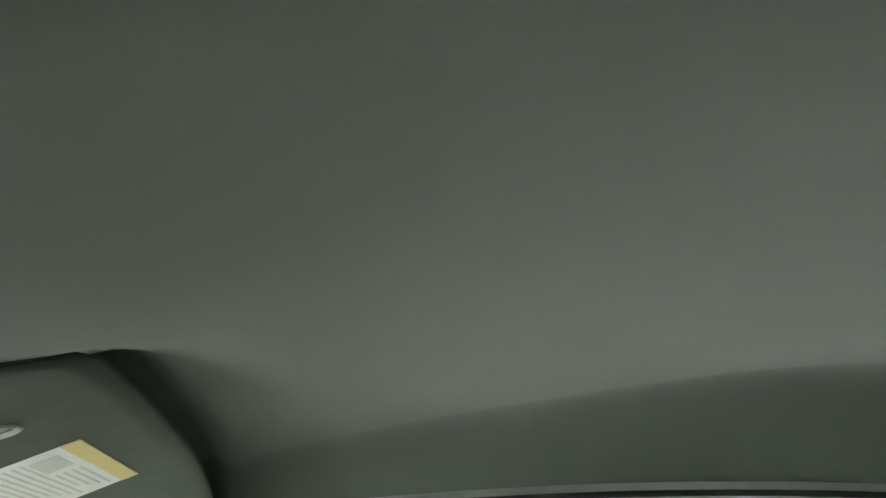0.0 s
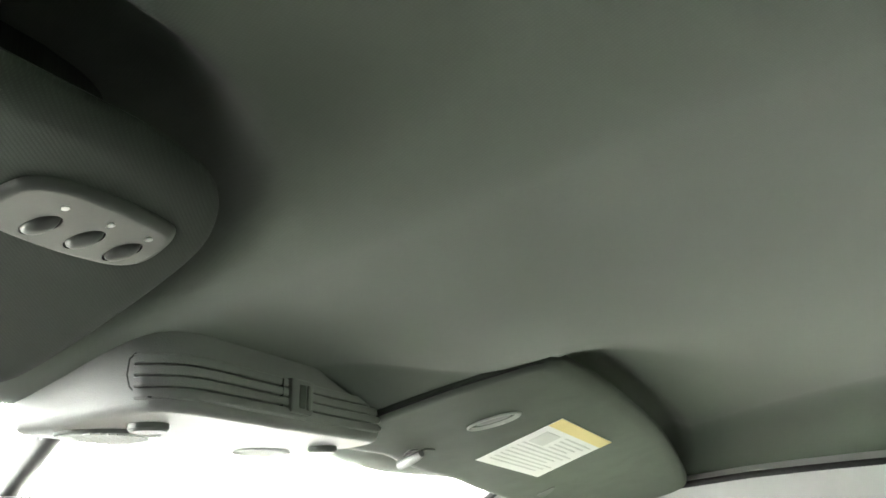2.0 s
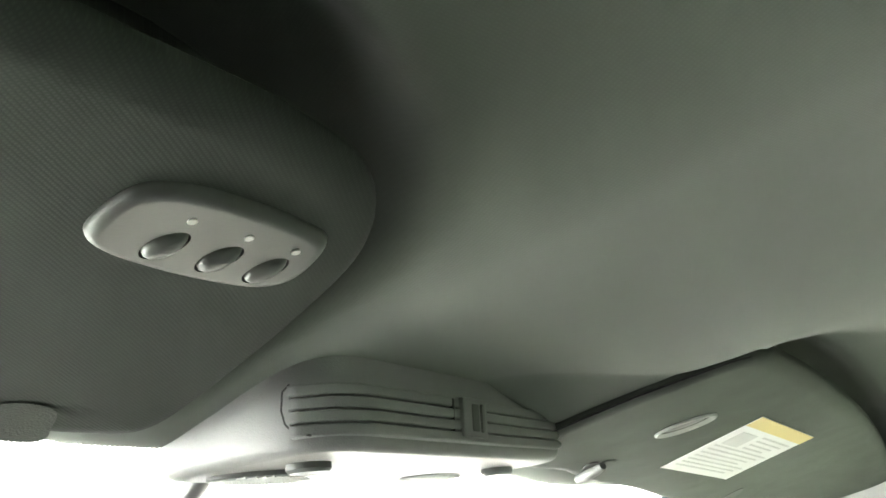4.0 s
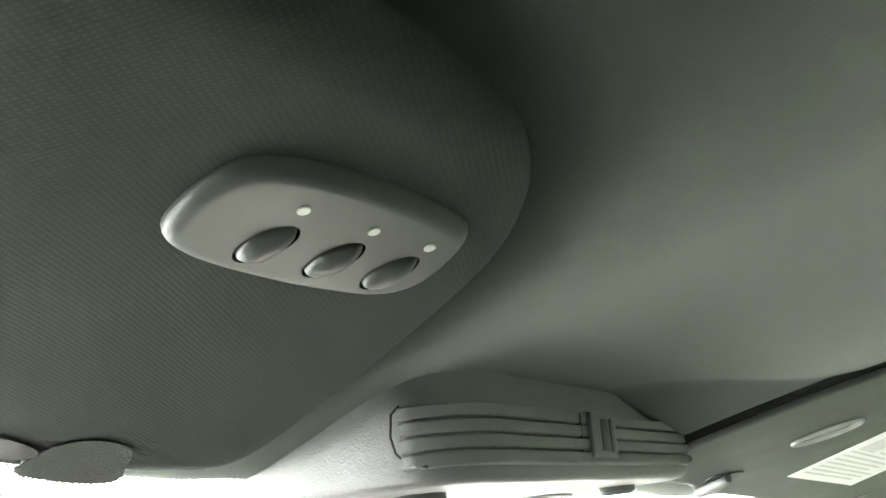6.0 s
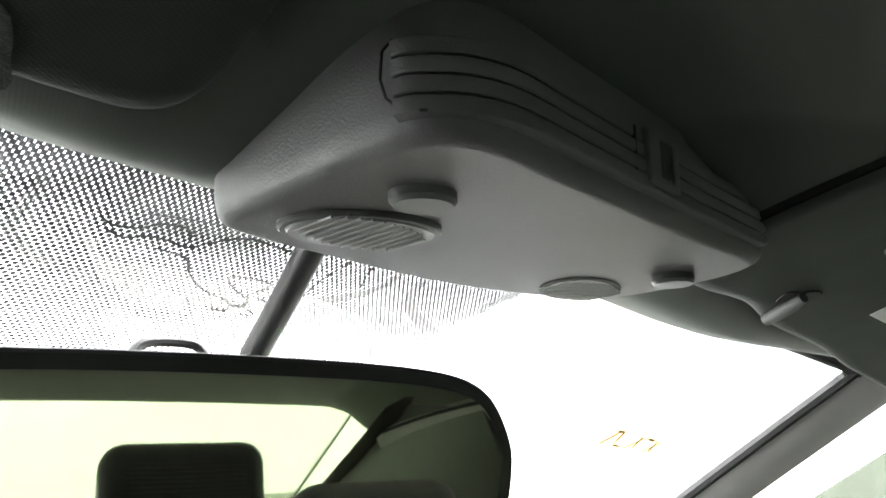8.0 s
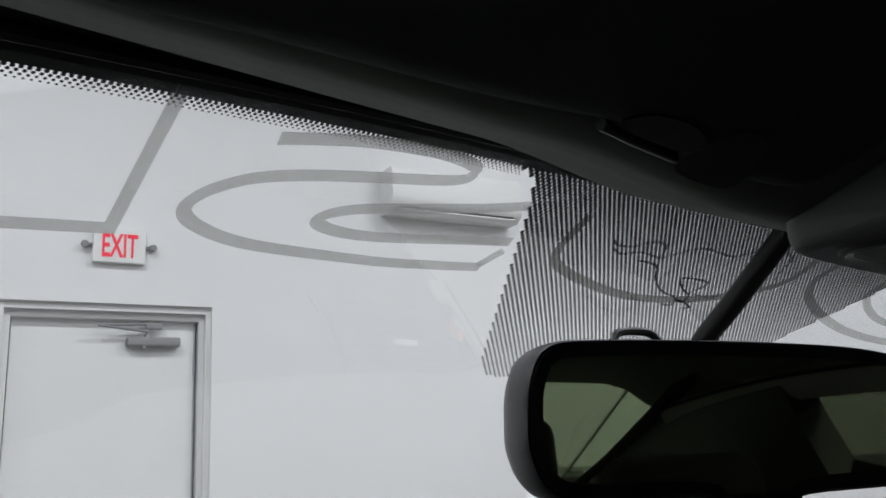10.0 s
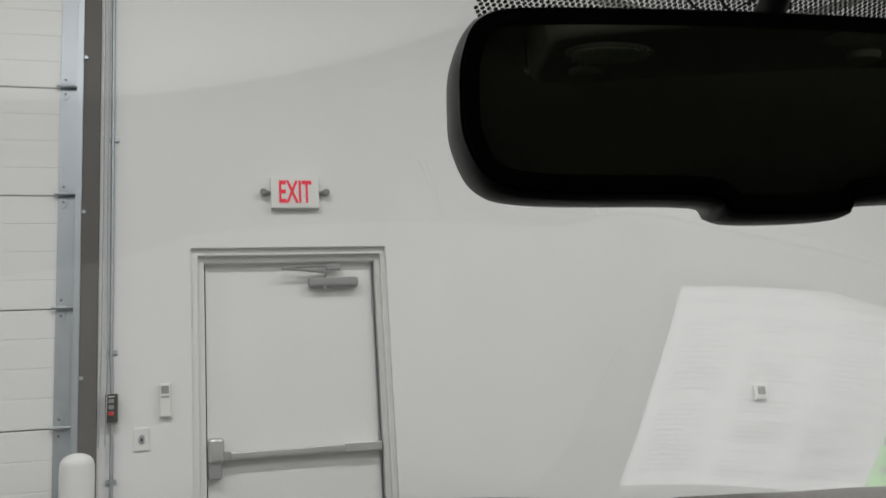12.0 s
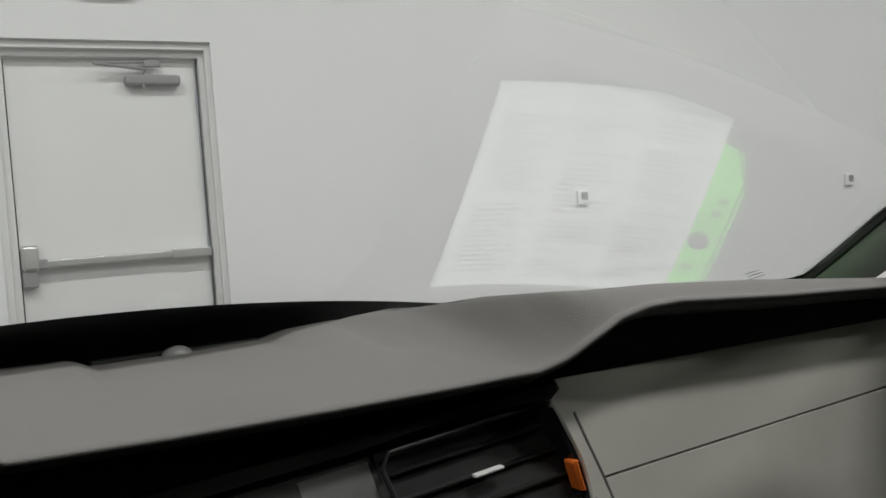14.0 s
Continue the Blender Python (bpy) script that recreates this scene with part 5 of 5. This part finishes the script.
solid("floor", rbox(X0 - 0.2, X1 + 0.2, Y0 - 0.2, Y1 + 0.2, -0.2, 0.0, 0), CONCRETE, "sealed grey concrete workshop floor", "floor", True, "structure", smooth=False)
solid("ceiling", rbox(X0 - 0.2, X1 + 0.2, Y0 - 0.2, Y1 + 0.2, CEIL, CEIL + 0.2, 0), WALL_WHITE, "white workshop ceiling", "ceiling", True, "structure", smooth=False)

lamp0 = None
for i, (lx, ly) in enumerate(LAMP_PLACES):
    if lamp0 is None:
        lamp0 = thing("ceiling_light", (0, 0, CEIL), "long white linear ceiling light", "ceiling light", True, group="workshop ceiling lights")
        part("casing", rbox(-0.75, 0.75, -0.2, 0.2, CEIL - 0.09, CEIL - 0.004, 0.01), WHITE_ABS, lamp0)
        part("diffuser", rbox(-0.72, 0.72, -0.17, 0.17, CEIL - 0.1, CEIL - 0.085, 0.004), LAMP_GLOW, lamp0, "glowing diffuser")
        lamp0.matrix_basis = ROOM @ Matrix.Translation((lx, ly, CEIL))
    else:
        copy_thing(lamp0, ROOM @ Matrix.Translation((lx, ly, CEIL)))
    li = bpy.data.lights.new("lamp", "AREA")
    li.shape, li.size, li.size_y, li.energy, li.color = "RECTANGLE", 1.44, 0.34, LAMP_WATTS, (1.0, 0.985, 0.96)
    lo = new("lamp_light", li)
    lo.matrix_basis = ROOM @ Matrix.Translation((lx, ly, CEIL - 0.12))

# exit door with its frame
door1 = thing("door_1", ((DOOR_L + DOOR_R) / 2, 5.0, 0), "closed white steel exit door with a panic bar and closer", "door", True, kind="structure")
bm = bmesh.new()
for front, wl, wr, wt in ((5.03, 0.036, 0.03, 0.05), (5.075, 0.0, 0.0, 0.012)):
    rbox(DOOR_L - 0.08, DOOR_L - wl, front, 5.19, 0, DOOR_H + 0.1, 0.003, bm=bm)
    rbox(DOOR_R + wr, DOOR_R + 0.066, front + 0.001, 5.19, 0, DOOR_H + 0.1, 0.003, bm=bm)
    rbox(DOOR_L - 0.08, DOOR_R + 0.066, front + 0.002, 5.19, DOOR_H + wt, DOOR_H + 0.1, 0.003, bm=bm)
part("frame", bm, FRAME_WHITE, door1, "white pressed steel frame")
part("leaf", rbox(DOOR_L + 0.008, DOOR_R - 0.03, 5.035, 5.08, 0.01, DOOR_H - 0.002, 0.002), DOOR_WHITE, door1, "flat white door leaf")
# dark sheet behind the leaf, put in for the shade round its edges
part("gap", rbox(DOOR_L - 0.01, DOOR_R + 0.01, 5.068, 5.085, 0.0, DOOR_H + 0.02, 0), STEEL_DARK, door1)
for hz in (0.25, 1.05, 1.88):
    part("hinge", tube([(DOOR_R - 0.033, 5.03, hz - 0.055), (DOOR_R - 0.033, 5.03, hz + 0.055)], 0.008, 10), GALVANISED, door1)
part("edge_strip", rbox(DOOR_R - 0.037, DOOR_R - 0.031, 5.02, 5.036, 0.01, DOOR_H - 0.006, 0.001), GALVANISED, door1, "bright hinge strip")
bar = part("panic_bar", rbox(DOOR_L + 0.1, DOOR_R - 0.045, 4.962, 4.985, 1.0, 1.043, 0.008, 3), BRUSHED, door1, "brushed aluminium push bar")
o = part("end_cap", rbox(DOOR_R - 0.25, DOOR_R - 0.034, 4.957, 5.03, 0.995, 1.048, 0.006), BRUSHED, bar)
o.matrix_basis = Matrix.Identity(4)
o = part("rail", rbox(DOOR_L + 0.09, DOOR_R - 0.2, 4.985, 5.033, 1.005, 1.038, 0.004), GREY_ABS, bar)
o.matrix_basis = Matrix.Identity(4)
lock = part("exit_device", rbox(DOOR_L + 0.012, DOOR_L + 0.1, 4.95, 5.033, 0.985, 1.128, 0.022, 4), BRUSHED, door1, "brushed latch case")
o = part("lower_case", rbox(DOOR_L + 0.012, DOOR_L + 0.085, 4.97, 5.033, 0.9, 0.995, 0.008), GREY_ABS, lock)
o.matrix_basis = Matrix.Identity(4)
o = part("neck", rbox(DOOR_L + 0.09, DOOR_L + 0.14, 4.958, 5.0, 0.996, 1.048, 0.008), GREY_ABS, lock)
o.matrix_basis = Matrix.Identity(4)
closer = part("door_closer", rbox(0.222, 0.525, 4.965, 5.033, 1.985, 2.042, 0.014, 3), GREY_ABS, door1, "grey door closer body")
for pts, r in (([(0.32, 4.99, 2.045), (0.34, 4.985, 2.075), (0.06, 4.94, 2.098)], 0.009), ([(0.06, 4.94, 2.1), (0.36, 4.99, 2.118)], 0.008)):
    o = part("arm", tube(pts, r, 8), GREY_ABS, closer, "closer arm")
    o.matrix_basis = Matrix.Identity(4)
o = part("shoe", rbox(0.33, 0.42, 4.97, 5.0, 2.088, 2.125, 0.006), GREY_ABS, closer)
o.matrix_basis = Matrix.Identity(4)
o = part("spindle", tube([(0.32, 4.98, 1.972), (0.32, 4.98, 1.988)], 0.012, 10), GREY_ABS, closer)
o.matrix_basis = Matrix.Identity(4)

# the leaf and its fittings sit deep in the reveal
PIVOT = Vector((-0.28, 0.0, 1.1))
for ob in list(door1.children) + [c for p in door1.children for c in p.children]:
    if not ob.name.startswith("frame"):
        for v in ob.data.vertices:
            v.co = PIVOT + (v.co - PIVOT) * 1.02

# exit sign
sign = thing("exit_sign", (0.155, 4.97, 2.58), "white exit sign with red letters and two small lamp heads", "exit sign", True)
part("case", rbox(0.008, 0.303, 4.955, 4.998, 2.475, 2.675, 0.006), WHITE_ABS, sign)
txt = bpy.data.curves.new("exit_text", "FONT")
txt.body = "EXIT"
txt.size = 0.2
txt.align_x, txt.align_y = "CENTER", "CENTER"
txt.extrude = 0.0015
txt.offset = 0.0035
tob = bpy.data.objects.new("exit_text_curve", txt)
scene.collection.objects.link(tob)
bpy.context.view_layer.update()
tme = bpy.data.meshes.new_from_object(tob.evaluated_get(bpy.context.evaluated_depsgraph_get()))
bpy.data.objects.remove(tob)
tme.materials.clear()
tme.materials.append(EXIT_RED)
tm = new("letters", tme)
tm.parent = sign
xs = [v.co.x for v in tme.vertices]
ys = [v.co.y for v in tme.vertices]
sx, sy = 0.198 / (max(xs) - min(xs)), 0.142 / (max(ys) - min(ys))
tm.matrix_basis = Matrix.Translation(Vector((0.1575, 4.953, 2.578)) - Vector(sign["base"])) @ Matrix.Rotation(radians(90), 4, "X") @ Matrix.Diagonal((sx, sy, 1, 1)) @ Matrix.Translation((-(max(xs) + min(xs)) / 2, -(max(ys) + min(ys)) / 2, 0))
tagged(tm, "red EXIT lettering")
for s, x in ((-1, -0.03), (1, 0.342)):
    head = part("lamp_head", disc((x, 4.975, 2.578), 0.022, 0.022, (0.3 * s, -1, -0.1), 0.03, 18, 0.006), GREY_ABS, sign, "small grey lamp head")
    o = part("bracket", rbox(min(x, x - s * 0.04), max(x, x - s * 0.04), 4.975, 4.99, 2.57, 2.59, 0.003), GREY_ABS, head)
    o.matrix_basis = Matrix.Identity(4)

# small things on the wall
for i, (tx, tz) in enumerate(((3.255, 1.187), (6.0, 1.188))):
    th = thing("thermostat", (tx, 4.99, tz), "small white thermostat with a grey screen on the wall", "thermostat", True, group="wall thermostats")
    part("case", rbox(tx - 0.048, tx + 0.048, 4.972, 4.999, tz - 0.05, tz + 0.05, 0.008, 3), WHITE_ABS, th)
    part("screen", rbox(tx - 0.02, tx + 0.036, 4.969, 4.975, tz - 0.018, tz + 0.036, 0.002), GREY_ABS, th, "grey display")

rem = thing("remote_control", (-0.61, 4.99, 1.26), "white handheld remote in a wall cradle", "remote control", True)
part("body", rbox(-0.642, -0.58, 4.968, 4.992, 1.262, 1.45, 0.008, 3), WHITE_ABS, rem)
part("screen", rbox(-0.632, -0.59, 4.965, 4.97, 1.393, 1.437, 0.002), GREY_ABS, rem, "grey display")
for k in range(3):
    part("key", rbox(-0.632 + 0.016 * k, -0.62 + 0.016 * k, 4.964, 4.97, 1.37, 1.38, 0.002), GREY_ABS, rem)
part("cradle", rbox(-0.65, -0.572, 4.985, 4.998, 1.255, 1.33, 0.004), WHITE_ABS, rem)

plate = thing("key_switch", (-0.738, 4.99, 1.145), "square white key switch plate with a steel lock", "switch plate", True)
part("plate", rbox(-0.779, -0.697, 4.99, 4.999, 1.085, 1.208, 0.002), WHITE_ABS, plate)
part("lock", disc((-0.737, 4.99, 1.148), 0.017, 0.026, (0, -1, 0), 0.006, 20, 0.002), GALVANISED, plate, "oval steel lock")
part("keyhole", disc((-0.737, 4.984, 1.145), 0.006, 0.011, (0, -1, 0), 0.001, 14), BLACK_PLASTIC, plate)

ctl = thing("door_control", (-0.894, 4.97, 1.25), "black three-button door control station on the conduit", "door control", True)
part("case", rbox(-0.926, -0.862, 4.945, 4.998, 1.25, 1.405, 0.004), BLACK_PLASTIC, ctl)
for k, mt in enumerate((GREY_ABS, GREY_ABS, RED_BUTTON)):
    z = 1.366 - 0.034 * k
    part("button", rbox(-0.908, -0.88, 4.938, 4.947, z - 0.011, z + 0.011, 0.003), mt, ctl, "square push button")
part("nameplate", rbox(-0.912, -0.876, 4.943, 4.9455, 1.387, 1.393, 0), LABEL_INK, ctl)

pipe = thing("conduit", (-0.9, 4.97, 0.0), "thin galvanised steel conduit running up the wall", "conduit", True)
part("lower_run", tube([(-0.892, 4.98, 0.0), (-0.894, 4.98, 1.25)], 0.0105, 10), GALVANISED, pipe)
part("upper_run", tube([(-0.894, 4.98, 1.4), (-0.9, 4.98, 1.66), (-0.902, 4.98, CEIL)], 0.0105, 10), GALVANISED, pipe)
for z in (0.93, 1.64, 2.9):
    part("clip", rbox(-0.925, -0.868, 4.985, 4.999, z - 0.012, z + 0.012, 0.002), GALVANISED, pipe)
chain = thing("hoist_chain", (-0.945, 4.94, 1.1), "slack thin hoist chain hanging beside the overhead door", "chain", True)
for dx in (0.0, 0.034):
    part("strand", tube(smooth_line([(-0.958 + dx, 4.93, 1.12), (-0.948 + dx, 4.93, 1.6), (-0.945 + dx * 0.7, 4.94, 2.6), (-0.948 + dx, 4.95, 4.4)], 6), 0.004, 6), GALVANISED, chain)

# overhead door: sections, end stiles, rollers, track
oh = thing("overhead_door", ((OPEN_L + OPEN_R) / 2, 5.06, 0), "closed white sectional overhead door in steel tracks", "overhead door", True)
PH = 0.6645
for k in range(7):
    z0, z1 = -0.09 + PH * k, -0.09 + PH * (k + 1) - 0.006
    z0 = max(z0, 0.005)
    sec = part("section", rbox(OPEN_L - 0.02, -1.195, 5.03, 5.08, z0, z1, 0.003), DOOR_WHITE, oh)
    n = 4
    for j in range(n):
        a = z0 + (z1 - z0) * j / n
        o = part("rib", rbox(OPEN_L, -1.2, 5.0275, 5.032, a + 0.003, a + (z1 - z0) / n - 0.003, 0.002), DOOR_WHITE, sec)
        o.matrix_basis = Matrix.Identity(4)
    part("end_stile", rbox(-1.2, -1.1, 5.018, 5.04, z0, z1, 0.002), GALVANISED, oh, "galvanised end stile")
    if k:
        part("roller_shaft", tube([(-1.22, 5.0, z0), (-1.055, 5.0, z0)], 0.0085, 8), GALVANISED, oh)
        shield = [(-1.193, -0.012), (-1.193, -0.05), (-1.182, -0.072), (-1.17, -0.082), (-1.158, -0.072), (-1.147, -0.05), (-1.147, -0.012), (-1.147, 0.012), (-1.147, 0.05), (-1.158, 0.072), (-1.17, 0.082), (-1.182, 0.072), (-1.193, 0.05), (-1.193, 0.012)]
        hg = part("hinge_plate", loft([[Vector((x, y, z0 + dz)) for x, dz in shield] for y in (5.012, 5.019)]), GALVANISED, oh, "galvanised roller hinge", smooth=False)
        for bz in (-0.045, 0.045):
            o = part("rivet", disc((-1.17, 5.012, z0 + bz), 0.007, 0.007, (0, -1, 0), 0.004, 8), STEEL_DARK, hg)
            o.matrix_basis = Matrix.Identity(4)
        o = part("hinge_barrel", tube([(-1.195, 4.998, z0), (-1.14, 4.998, z0)], 0.014, 10), GALVANISED, hg)
        o.matrix_basis = Matrix.Identity(4)
part("track", rbox(-1.1, -1.092, 4.95, 5.03, 0.0, 4.35, 0.001), GALVANISED, oh, "vertical steel track")
bm2 = rbox(-1.1, -1.066, 4.946, 4.952, 0.0, 4.35, 0.001)
rbox(-1.07, -1.064, 4.946, 5.0, 0.0, 4.35, 0.001, bm=bm2)
part("track_flange", bm2, GALVANISED, oh)
part("jamb_angle", rbox(-1.064, -0.972, 4.955, 4.998, 0.0, 4.6, 0.002), STEEL_DARK, oh, "dark painted steel jamb")
for z in (0.5, 1.5, 2.45, 3.4):
    part("bolt", disc((-1.052, 4.955, z), 0.012, 0.012, (0, -1, 0), 0.01, 6), GALVANISED, oh)

boll = thing("bollard", (-1.03, 4.72, 0.0), "white painted round steel bollard with a domed top", "bollard", True)
prof = [(0.086, 0.0), (0.086, 1.03), (0.08, 1.06), (0.062, 1.08), (0.034, 1.094), (0.004, 1.098)]
part("post", loft([[Vector((-1.035 + r * math.cos(2 * math.pi * k / 28), 4.72 + r * math.sin(2 * math.pi * k / 28), z)) for k in range(28)] for r, z in prof]), DOOR_WHITE, boll)

ac = thing("wall_air_conditioner", (2.38, 4.9, 2.93), "white split air conditioner mounted high on the wall", "air conditioner", True)
prof = [(4.998, 2.93), (4.86, 2.925), (4.8, 2.96), (4.775, 3.02), (4.775, 3.2), (4.8, 3.235), (4.998, 3.24)]
part("case", loft([[Vector((x, y, z)) for y, z in prof] for x in (1.86, 1.865, 2.895, 2.9)]), WHITE_ABS, ac)
part("outlet", loft([[Vector((x, y, z)) for y, z in ((4.858, 2.9235), (4.802, 2.956), (4.806, 2.962), (4.862, 2.93))] for x in (1.92, 2.84)]), GREY_SATIN, ac, "dark air outlet")
part("flap", loft([[Vector((x, y, z)) for y, z in ((4.85, 2.915), (4.79, 2.93), (4.792, 2.938), (4.852, 2.922))] for x in (1.93, 2.83)]), WHITE_ABS, ac, "white outlet flap")

# far end of the wall: column, rail and a recessed pale bay
solid("column", rbox(8.3, 8.48, 4.9, 4.998, 0.0, CEIL, 0.004), BLUE_GREY, "pale grey steel column against the wall", "column", True, "structure")
solid("wall_rail", rbox(8.6, 12.9, 4.93, 4.998, 1.62, 1.72, 0.006), BLUE_GREY, "pale grey horizontal rail on the wall", "rail", True, "structure")
solid("wall_panel", rbox(8.5, 12.9, 4.985, 4.998, 1.72, 4.6, 0.002), BLUE_GREY, "pale blue-grey wall panelling", "panelling", True, "structure")
